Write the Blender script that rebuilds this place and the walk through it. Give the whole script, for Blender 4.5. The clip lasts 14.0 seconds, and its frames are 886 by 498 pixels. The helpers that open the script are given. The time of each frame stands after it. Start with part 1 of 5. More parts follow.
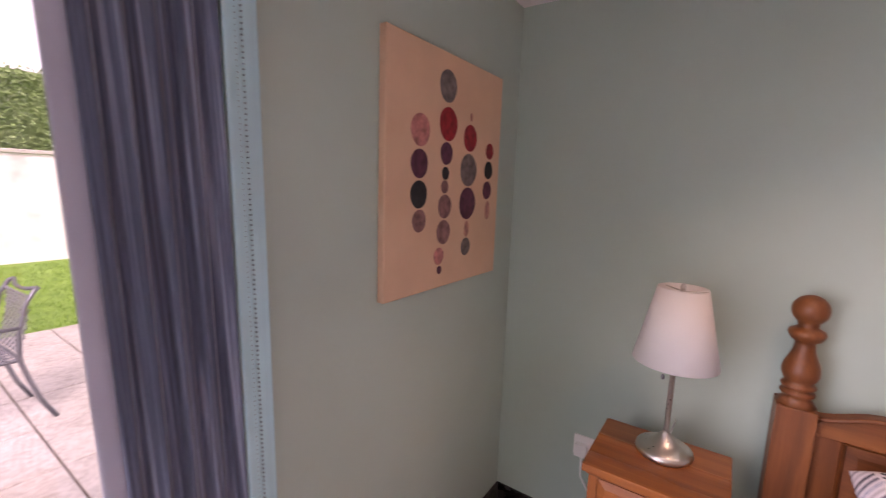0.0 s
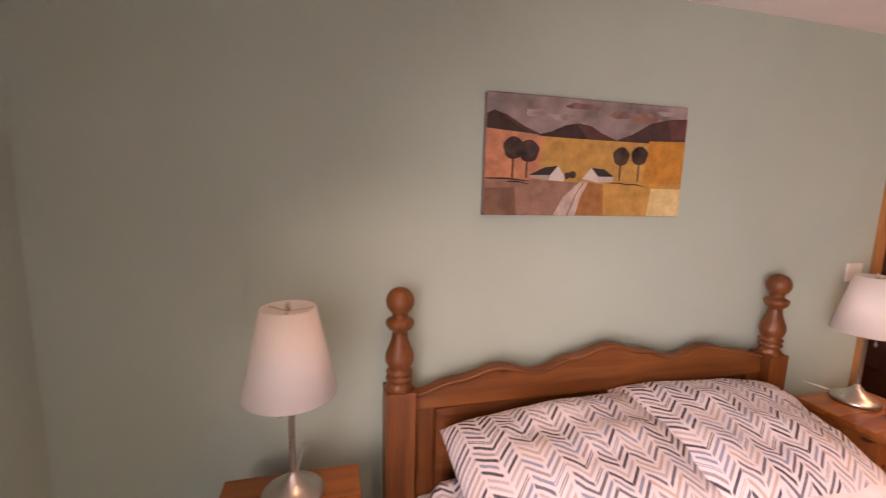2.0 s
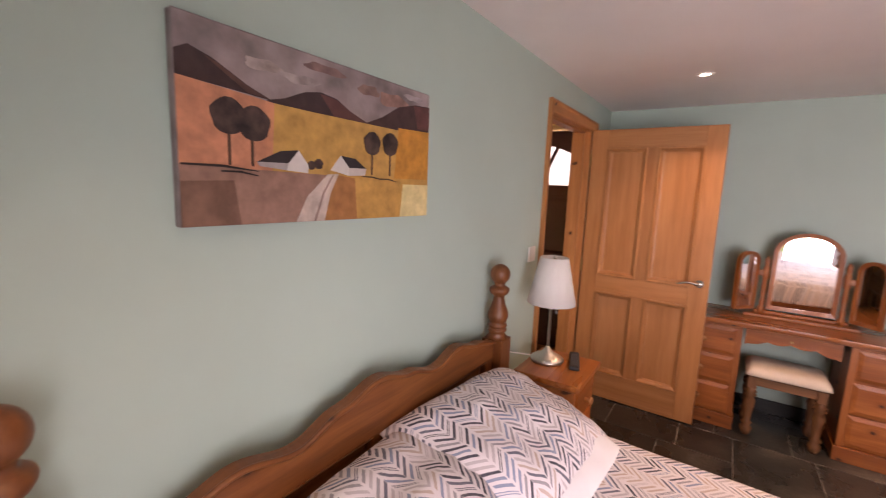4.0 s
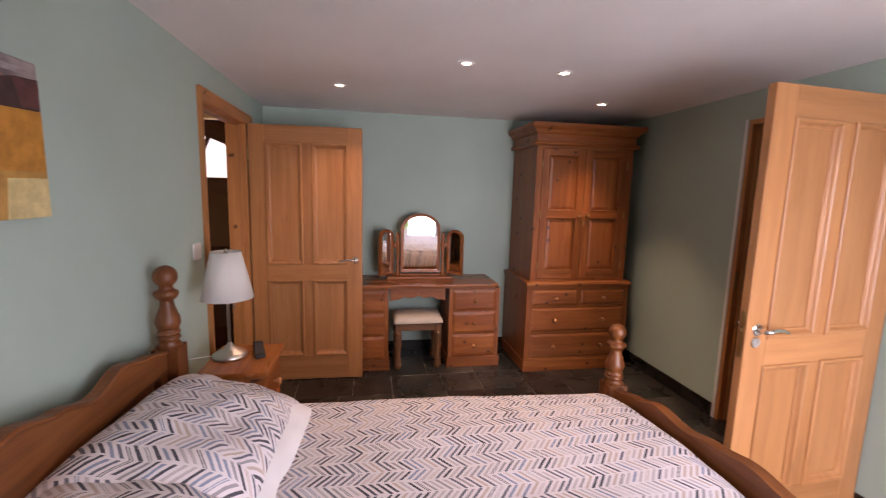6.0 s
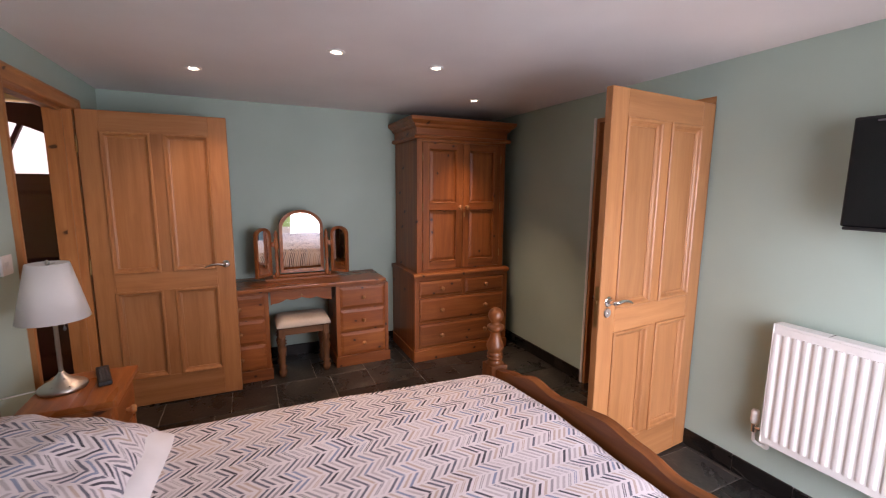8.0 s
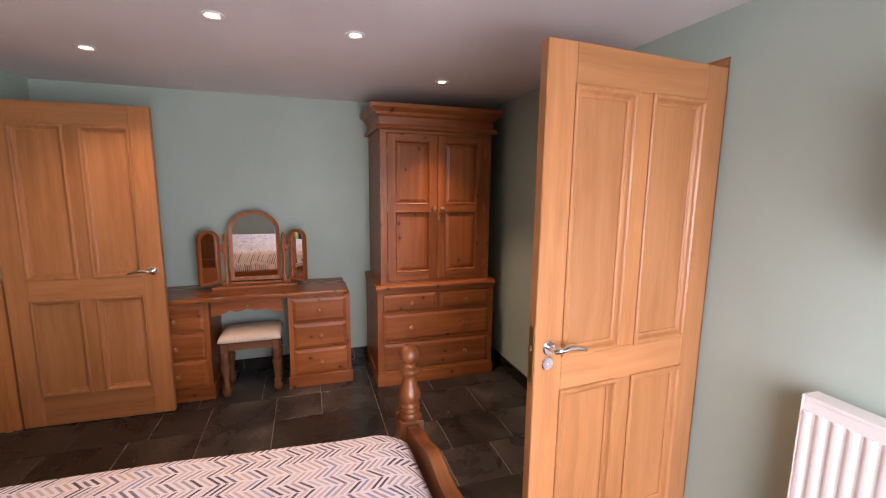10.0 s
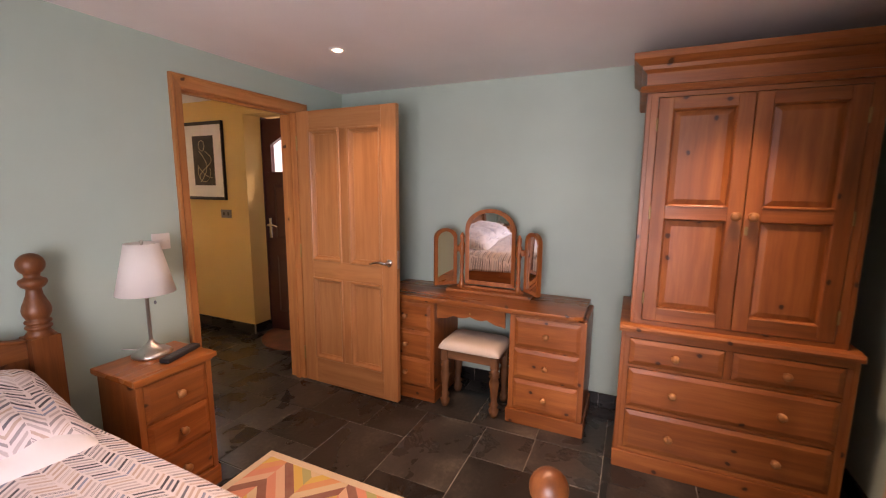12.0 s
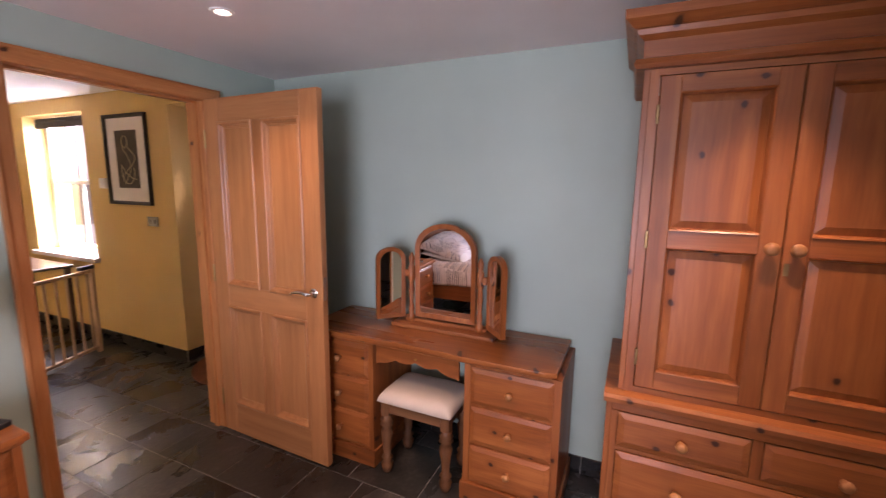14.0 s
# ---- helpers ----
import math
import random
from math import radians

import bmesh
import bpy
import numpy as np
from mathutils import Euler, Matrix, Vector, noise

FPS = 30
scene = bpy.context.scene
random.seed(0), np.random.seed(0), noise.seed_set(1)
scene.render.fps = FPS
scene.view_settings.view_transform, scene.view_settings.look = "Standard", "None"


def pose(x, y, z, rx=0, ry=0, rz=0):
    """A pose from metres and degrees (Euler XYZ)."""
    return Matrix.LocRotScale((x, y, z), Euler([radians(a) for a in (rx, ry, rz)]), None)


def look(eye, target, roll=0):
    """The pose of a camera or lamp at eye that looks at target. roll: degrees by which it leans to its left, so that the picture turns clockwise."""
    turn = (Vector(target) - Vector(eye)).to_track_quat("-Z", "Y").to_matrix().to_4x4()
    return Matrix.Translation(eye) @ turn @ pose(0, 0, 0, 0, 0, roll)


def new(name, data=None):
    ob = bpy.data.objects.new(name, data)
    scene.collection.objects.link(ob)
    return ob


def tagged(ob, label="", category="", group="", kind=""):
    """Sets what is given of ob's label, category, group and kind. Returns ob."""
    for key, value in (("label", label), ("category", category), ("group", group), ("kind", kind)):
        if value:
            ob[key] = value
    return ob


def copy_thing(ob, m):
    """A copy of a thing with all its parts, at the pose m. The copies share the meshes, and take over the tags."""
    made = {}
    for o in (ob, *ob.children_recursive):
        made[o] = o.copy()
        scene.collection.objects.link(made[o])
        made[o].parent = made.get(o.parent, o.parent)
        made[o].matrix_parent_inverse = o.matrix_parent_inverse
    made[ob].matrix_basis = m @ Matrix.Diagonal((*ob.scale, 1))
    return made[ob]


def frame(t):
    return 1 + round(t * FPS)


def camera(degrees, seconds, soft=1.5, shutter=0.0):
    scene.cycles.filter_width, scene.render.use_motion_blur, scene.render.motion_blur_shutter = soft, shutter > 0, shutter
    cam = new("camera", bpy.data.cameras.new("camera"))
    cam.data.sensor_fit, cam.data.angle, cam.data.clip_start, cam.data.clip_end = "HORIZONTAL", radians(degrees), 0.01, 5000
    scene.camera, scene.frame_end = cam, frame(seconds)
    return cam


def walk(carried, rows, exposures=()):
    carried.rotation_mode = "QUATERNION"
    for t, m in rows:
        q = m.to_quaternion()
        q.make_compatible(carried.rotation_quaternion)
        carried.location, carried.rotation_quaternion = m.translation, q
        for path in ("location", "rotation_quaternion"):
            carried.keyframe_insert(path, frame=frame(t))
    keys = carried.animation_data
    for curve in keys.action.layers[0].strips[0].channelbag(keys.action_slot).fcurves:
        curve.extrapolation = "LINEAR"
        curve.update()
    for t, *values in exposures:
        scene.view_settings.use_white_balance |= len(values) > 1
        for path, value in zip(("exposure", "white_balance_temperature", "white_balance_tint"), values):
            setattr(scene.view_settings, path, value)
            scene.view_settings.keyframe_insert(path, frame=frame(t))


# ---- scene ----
cam = camera(93.2, 14.0, 1.1, 0.35)
PATH = [
    (0, (0.423, 0.335, 1.486), (-0.698, 1.964, 1.187), 1.9),
    (0.5, (0.415, 0.39, 1.48), (-0.373, 2.205, 1.192), 1.6),
    (1, (0.377, 0.443, 1.513), (0.093, 2.399, 1.21), 1.7),
    (1.5, (0.368, 0.534, 1.521), (0.536, 2.505, 1.222), 1.5),
    (2, (0.438, 0.65, 1.525), (0.942, 2.562, 1.226), 1.6),
    (2.2, (0.494, 0.698, 1.519), (1.087, 2.587, 1.238), 1.3),
    (4.3, (0.541, 1.164, 1.527), (2.31, 2.052, 1.244), 2.2),
    (4.5, (0.533, 1.184, 1.528), (2.372, 1.92, 1.248), 2.0),
    (5, (0.473, 1.183, 1.537), (2.432, 1.485, 1.265), 1.7),
    (5.5, (0.44, 1.157, 1.54), (2.42, 1.087, 1.267), 1.6),
    (6, (0.381, 1.111, 1.529), (2.331, 0.763, 1.257), 1.5),
    (6.5, (0.339, 1.101, 1.526), (2.233, 0.522, 1.25), 1.4),
    (7, (0.331, 1.098, 1.528), (2.176, 0.376, 1.249), 1.1),
    (7.5, (0.345, 1.091, 1.524), (2.158, 0.294, 1.243), 0.9),
    (8, (0.38, 1.057, 1.526), (2.174, 0.221, 1.236), 0.5),
    (8.2, (0.399, 0.995, 1.522), (2.188, 0.149, 1.236), 0.5),
    (10.3, (0.696, 0.134, 1.532), (2.616, -0.338, 1.226), 0.7),
    (10.5, (0.739, 0.046, 1.508), (2.703, -0.191, 1.213), 0.3),
    (11, (0.887, -0.068, 1.478), (2.847, 0.197, 1.181), -0.0),
    (11.5, (1.128, -0.161, 1.503), (3.013, 0.432, 1.193), 0.1),
    (12, (1.386, -0.221, 1.484), (3.187, 0.597, 1.184), 0.5),
    (12.5, (1.629, -0.185, 1.495), (3.37, 0.75, 1.185), 0.6),
    (13, (1.858, -0.111, 1.524), (3.585, 0.848, 1.208), 0.8),
    (13.5, (1.997, -0.176, 1.53), (3.72, 0.789, 1.214), 0.9),
    (14, (2.076, -0.248, 1.544), (3.874, 0.571, 1.233), 0.8),
]
EXPOSURES = [(0, 1.16, 7400, 52), (0.4, 1.68, 7700, 55), (1.0, 1.6, 9000, 60), (1.5, 1.25, 9300, 58), (2.2, 1.05, 9200, 54), (4.5, 1.05, 7600, 43), (5.5, 0.9, 7500, 43), (6.2, 0.64, 7100, 38), (7, 0.54, 7000, 37), (8.2, 0.58, 7100, 37), (10.5, 0.9, 7300, 40), (11.3, 0.98, 7400, 40), (12, 1.12, 7700, 43), (12.5, 1.3, 7800, 44), (13.3, 1.2, 7200, 46), (14, 1.08, 6800, 46)]
walk(cam, [(t, look(eye, target, roll)) for t, eye, target, roll in PATH], EXPOSURES)

# ---- light ----
world = bpy.data.worlds.new("overcast_sky")
scene.world = world
world.use_nodes = True
wn = world.node_tree
sky = wn.nodes.new("ShaderNodeTexSky")
sky.sky_type, sky.sun_disc, sky.sun_elevation, sky.sun_rotation = "NISHITA", False, radians(51), radians(129)
pale = wn.nodes.new("ShaderNodeHueSaturation")
pale.inputs["Saturation"].default_value = 0.25
wn.links.new(sky.outputs[0], pale.inputs["Color"])
wn.links.new(pale.outputs[0], wn.nodes["Background"].inputs[0])
wn.nodes["Background"].inputs[1].default_value = 0.15


def lamp(name, kind, energy, m, color=(1, 1, 1), **kw):
    data = bpy.data.lights.new(name, kind)
    data.energy, data.color = energy, color
    if kind == "AREA":
        data.shape, data.size, data.size_y = "RECTANGLE", kw["size"], kw["size_y"]
        data.spread = radians(kw.get("spread", 180))
    if kind == "SUN":
        data.angle = radians(kw["angle"])
    if kind == "SPOT":
        data.spot_size, data.spot_blend, data.shadow_soft_size = radians(kw["cone"]), 0.75, 0.035
    ob = new(name, data)
    ob.matrix_basis = m
    return ob


lamp("sun", "SUN", 1.5, look((5, -4, 8), (0, 0, 0)), (1, 0.95, 0.88), angle=15)
lamp("patio_daylight", "AREA", 50, look((-0.40, -0.35, 1.08), (2, -0.30, -0.45)), (0.80, 0.925, 1.0), size=1.35, size_y=1.85, spread=155)
lamp("hall_daylight", "AREA", 260, look((4.95, 4.87, 2.35), (3.4, 4.3, 0.9)), (0.80, 0.92, 1.0), size=1.05, size_y=0.7)

# ---- materials ----


def node(nt, kind, ins=None, operation="", data_type="", blend_type="", noise_dimensions=""):
    n = nt.nodes.new("ShaderNode" + kind)
    if operation:
        n.operation = operation
    if data_type:
        n.data_type = data_type
    if blend_type:
        n.blend_type = blend_type
    if noise_dimensions:
        n.noise_dimensions = noise_dimensions
    for k, v in (ins or {}).items():
        if isinstance(v, bpy.types.NodeSocket):
            nt.links.new(v, n.inputs[k])
        else:
            n.inputs[k].default_value = v
    return n


def surface(name, color=(0.5, 0.5, 0.5), rough=0.5, metal=0.0):
    m = bpy.data.materials.new(name)
    m.use_nodes = True
    b = m.node_tree.nodes["Principled BSDF"]
    b.inputs["Base Color"].default_value = (*color, 1)
    b.inputs["Roughness"].default_value, b.inputs["Metallic"].default_value = rough, metal
    return m, m.node_tree, b


def ramp(nt, fac, stops):
    r = node(nt, "ValToRGB", {"Fac": fac})
    while len(r.color_ramp.elements) < len(stops):
        r.color_ramp.elements.new(0.5)
    for e, (p, c) in zip(r.color_ramp.elements, stops):
        e.position, e.color = p, (*c, 1) if len(c) == 3 else c
    return r.outputs["Color"]


def math_node(nt, op, a, b=0.0, c=0.0):
    return node(nt, "Math", {0: a, 1: b, 2: c}, operation=op).outputs[0]


def mix(nt, fac, a, b, blend="MIX"):
    n = node(nt, "Mix", {"Factor": fac}, data_type="RGBA", blend_type=blend)
    for key, v in ((6, a), (7, b)):
        if isinstance(v, bpy.types.NodeSocket):
            nt.links.new(v, n.inputs[key])
        else:
            n.inputs[key].default_value = (*v, 1)
    return n.outputs[2]


def bump(nt, b, height, strength, distance):
    n = node(nt, "Bump", {"Height": height, "Strength": strength, "Distance": distance})
    nt.links.new(n.outputs[0], b.inputs["Normal"])


def coords(nt, shift=7.0):
    """Object coordinates, moved by a random step for each object."""
    tc, info = node(nt, "TexCoord"), node(nt, "ObjectInfo")
    sh = node(nt, "VectorMath", {0: info.outputs["Random"], 1: (shift, shift * 1.7, shift * 0.6)}, operation="MULTIPLY")
    return node(nt, "VectorMath", {0: tc.outputs["Object"], 1: sh.outputs[0]}, operation="ADD").outputs[0]


def wood(name, grain, deep, mid, light, rough=0.34, knots=0.26, knot_color=(0.045, 0.012, 0.005), tone=0.25):
    m, nt, b = surface(name, mid, rough)
    v = coords(nt)
    stretch = {"x": (0.045, 1, 1), "y": (1, 0.045, 1), "z": (1, 1, 0.045)}[grain]
    s = node(nt, "VectorMath", {0: v, 1: stretch}, operation="MULTIPLY").outputs[0]
    warp = node(nt, "TexNoise", {"Vector": v, "Scale": 2.2, "Detail": 2.0})
    s2 = node(nt, "VectorMath", {0: s, 1: node(nt, "VectorMath", {0: warp.outputs["Color"], 1: (0.06, 0.06, 0.06)}, operation="MULTIPLY").outputs[0]}, operation="ADD").outputs[0]
    rings = node(nt, "TexNoise", {"Vector": s2, "Scale": 26.0, "Detail": 4.0, "Roughness": 0.55}).outputs["Fac"]
    fine = node(nt, "TexNoise", {"Vector": s, "Scale": 190.0, "Detail": 3.0}).outputs["Fac"]
    broad = node(nt, "TexNoise", {"Vector": s2, "Scale": 5.0, "Detail": 2.0}).outputs["Fac"]
    g = math_node(nt, "ADD", math_node(nt, "MULTIPLY", rings, 0.62), math_node(nt, "ADD", math_node(nt, "MULTIPLY", fine, 0.16), math_node(nt, "MULTIPLY", broad, 0.22)))
    col = ramp(nt, g, [(0.36, deep), (0.5, mid), (0.64, light)])
    info = node(nt, "ObjectInfo")
    shade = math_node(nt, "ADD", 1.0 - tone / 2, math_node(nt, "MULTIPLY", info.outputs["Random"], tone))
    col = mix(nt, 1.0, col, node(nt, "CombineColor", {0: shade, 1: shade, 2: shade}).outputs[0], "MULTIPLY")
    if knots:
        parts = node(nt, "SeparateXYZ", {0: v})
        wob = node(nt, "SeparateColor", {0: node(nt, "TexNoise", {"Vector": v, "Scale": 30.0}).outputs["Color"]})
        ku = math_node(nt, "ADD", math_node(nt, "ADD", parts.outputs[0], math_node(nt, "MULTIPLY", parts.outputs[1], 0.37)), math_node(nt, "MULTIPLY", wob.outputs[0], 0.014))
        kw = math_node(nt, "ADD", math_node(nt, "ADD", parts.outputs[2], math_node(nt, "MULTIPLY", parts.outputs[1], 0.29)), math_node(nt, "MULTIPLY", wob.outputs[1], 0.014))
        if grain == "z":
            kw = math_node(nt, "MULTIPLY", kw, 0.75)
        else:
            ku = math_node(nt, "MULTIPLY", ku, 0.75)
        vor = node(nt, "TexVoronoi", {"Vector": node(nt, "CombineXYZ", {0: ku, 1: kw}).outputs[0], "Scale": 7.0})
        vor.voronoi_dimensions = "2D"
        pick = math_node(nt, "GREATER_THAN", node(nt, "SeparateColor", {0: vor.outputs["Color"]}).outputs[0], 1 - knots)
        spot = math_node(nt, "MULTIPLY", ramp(nt, vor.outputs["Distance"], [(0.045, (1, 1, 1)), (0.08, (0, 0, 0))]), pick)
        halo = math_node(nt, "MULTIPLY", ramp(nt, vor.outputs["Distance"], [(0.08, (1, 1, 1)), (0.2, (0, 0, 0))]), math_node(nt, "MULTIPLY", pick, 0.45))
        col = mix(nt, halo, col, deep)
        col = mix(nt, math_node(nt, "MULTIPLY", spot, 0.93), col, knot_color)
    nt.links.new(col, b.inputs["Base Color"])
    nt.links.new(ramp(nt, broad, [(0.3, (rough - 0.06,) * 3), (0.7, (rough + 0.1,) * 3)]), b.inputs["Roughness"])
    bump(nt, b, g, 0.12, 0.002)
    return m


DEEP, MID, LIGHT = (0.200, 0.056, 0.0125), (0.285, 0.084, 0.0195), (0.385, 0.128, 0.032)
PINE = {a: wood("antique_pine_" + a, a, DEEP, MID, LIGHT, 0.40, 0.40, (0.030, 0.006, 0.003)) for a in "xyz"}
DOORWOOD = {a: wood("oiled_fir_" + a, a, (0.345, 0.140, 0.050), (0.41, 0.176, 0.066), (0.46, 0.211, 0.084), 0.36, 0, tone=0.2) for a in "xyz"}
KNOBWOOD = wood("turned_knob_pine", "y", (0.28, 0.105, 0.032), (0.36, 0.15, 0.05), (0.43, 0.20, 0.075), 0.42, 0)
FRAMEWOOD = {a: wood("redwood_trim_" + a, a, (0.36, 0.135, 0.042), (0.45, 0.18, 0.058), (0.52, 0.225, 0.080), 0.4, 0.2) for a in "xyz"}
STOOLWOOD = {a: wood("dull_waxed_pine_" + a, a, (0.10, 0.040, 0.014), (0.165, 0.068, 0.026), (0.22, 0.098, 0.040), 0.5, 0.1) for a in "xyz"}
POLISHED = wood("polished_pine_top_x", "x", DEEP, MID, LIGHT, 0.27, 0.3, (0.022, 0.006, 0.003))
BEDWOOD = {a: wood("bed_pine_" + a, a, (0.100, 0.029, 0.0075), (0.168, 0.050, 0.0125), (0.235, 0.079, 0.020), 0.42, 0.14) for a in "xyz"}


def paint(name, color, rough=0.75, vary=0.06, relief=0.05):
    m, nt, b = surface(name, color, rough)
    tc = node(nt, "TexCoord").outputs["Object"]
    big = node(nt, "TexNoise", {"Vector": tc, "Scale": 1.3, "Detail": 4.0}).outputs["Fac"]
    small = node(nt, "TexNoise", {"Vector": tc, "Scale": 140.0, "Detail": 3.0}).outputs["Fac"]
    lo, hi = tuple(c * (1 - vary) for c in color), tuple(min(1, c * (1 + vary)) for c in color)
    nt.links.new(ramp(nt, big, [(0.3, lo), (0.7, hi)]), b.inputs["Base Color"])
    bump(nt, b, small, relief, 0.003)
    return m


SAGE = paint("sage_wall_paint", (0.392, 0.51, 0.448))
YELLOW = paint("yellow_wall_paint", (0.72, 0.50, 0.19))
WHITE = paint("white_ceiling_paint", (0.80, 0.78, 0.77), 0.85)
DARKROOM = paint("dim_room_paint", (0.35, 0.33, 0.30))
GLOSSWHITE = paint("white_gloss", (0.80, 0.80, 0.78), 0.35, 0.02, 0.02)
UPVC = paint("white_upvc", (0.74, 0.75, 0.80), 0.35, 0.03, 0.02)


def slate(name, rough=0.38, tone=1.0):
    m, nt, b = surface(name, (0.05, 0.045, 0.04), rough)
    v = coords(nt, 11.0)
    tc = node(nt, "VectorMath", {0: v, 1: (1, 1, 3)}, operation="MULTIPLY").outputs[0]
    big = node(nt, "TexNoise", {"Vector": tc, "Scale": 3.2, "Detail": 6.0, "Roughness": 0.56, "Distortion": 0.5}).outputs["Fac"]
    small = node(nt, "TexNoise", {"Vector": tc, "Scale": 45.0, "Detail": 5.0}).outputs["Fac"]
    info = node(nt, "ObjectInfo").outputs["Random"]
    col = ramp(nt, math_node(nt, "ADD", math_node(nt, "MULTIPLY", big, 0.75), math_node(nt, "MULTIPLY", small, 0.25)),
               [(0.34, (0.016, 0.0155, 0.015)), (0.48, (0.026, 0.0245, 0.0225)), (0.56, (0.036, 0.033, 0.029)), (0.63, (0.062, 0.055, 0.047)), (0.72, (0.105, 0.092, 0.076))])
    k = math_node(nt, "ADD", 0.62 * tone, math_node(nt, "MULTIPLY", info, 0.8 * tone))
    col = mix(nt, 1.0, col, node(nt, "CombineColor", {0: k, 1: k, 2: k}).outputs[0], "MULTIPLY")
    nt.links.new(col, b.inputs["Base Color"])
    nt.links.new(ramp(nt, big, [(0.36, (0.22,) * 3), (0.64, (0.38,) * 3)]), b.inputs["Roughness"])
    bump(nt, b, math_node(nt, "ADD", big, math_node(nt, "MULTIPLY", small, 0.3)), 0.5, 0.008)
    return m


SLATE = slate("riven_slate")
BLACKSLATE = slate("black_slate_upstand", 0.35, 0.45)
GROUT = paint("grey_grout", (0.29, 0.27, 0.245), 0.9, 0.15, 0.3)


def metal(name, color, rough):
    m, nt, b = surface(name, color, rough, 1.0)
    n = node(nt, "TexNoise", {"Vector": node(nt, "TexCoord").outputs["Object"], "Scale": 90.0, "Detail": 3.0}).outputs["Fac"]
    nt.links.new(ramp(nt, n, [(0.3, (rough * 0.8,) * 3), (0.7, (rough * 1.25,) * 3)]), b.inputs["Roughness"])
    return m


CHROME = metal("polished_chrome", (0.78, 0.78, 0.78), 0.12)
NICKEL = metal("brushed_nickel", (0.60, 0.57, 0.53), 0.34)
BRASS = metal("worn_brass", (0.40, 0.27, 0.12), 0.38)
IRON = metal("grey_painted_iron", (0.22, 0.23, 0.26), 0.5)
BLACKGLOSS, _, _ = surface("black_gloss_plastic", (0.008, 0.008, 0.009), 0.18)
BLACK = paint("black_plastic", (0.014, 0.014, 0.015), 0.5, 0.2)
GREYKEY = paint("grey_rubber_key", (0.09, 0.09, 0.10), 0.6)
MAROON = paint("maroon_gloss_paint", (0.055, 0.012, 0.011), 0.32, 0.15)
SILVER, _, _ = surface("mirror_silver", (0.9, 0.9, 0.9), 0.015, 1.0)


def fabric(name, color, rough=0.9, weave=900.0, vary=0.05, blotch=7.0):
    m, nt, b = surface(name, color, rough)
    tc = node(nt, "TexCoord").outputs["Object"]
    n = node(nt, "TexNoise", {"Vector": tc, "Scale": weave, "Detail": 2.0}).outputs["Fac"]
    big = node(nt, "TexNoise", {"Vector": tc, "Scale": blotch, "Detail": 4.0}).outputs["Fac"]
    nt.links.new(ramp(nt, big, [(0.3, tuple(c * (1 - vary) for c in color)), (0.7, tuple(min(1, c * (1 + vary)) for c in color))]), b.inputs["Base Color"])
    bump(nt, b, n, 0.2, 0.001)
    return m


LINEN = fabric("white_pillow_cotton", (0.74, 0.74, 0.77))
CREAM = fabric("cream_upholstery", (0.62, 0.53, 0.44))
NAVY = fabric("navy_piping", (0.05, 0.09, 0.22))
SHADE, snt, sb = surface("white_lampshade_cloth", (0.90, 0.89, 0.87), 0.9)
sb.inputs["Subsurface Weight"].default_value = 0.0
tr = node(snt, "BsdfTranslucent", {"Color": (0.90, 0.87, 0.84, 1)})
mx = node(snt, "MixShader", {0: 0.45, 1: sb.outputs[0], 2: tr.outputs[0]})
snt.links.new(mx.outputs[0], snt.nodes["Material Output"].inputs[0])


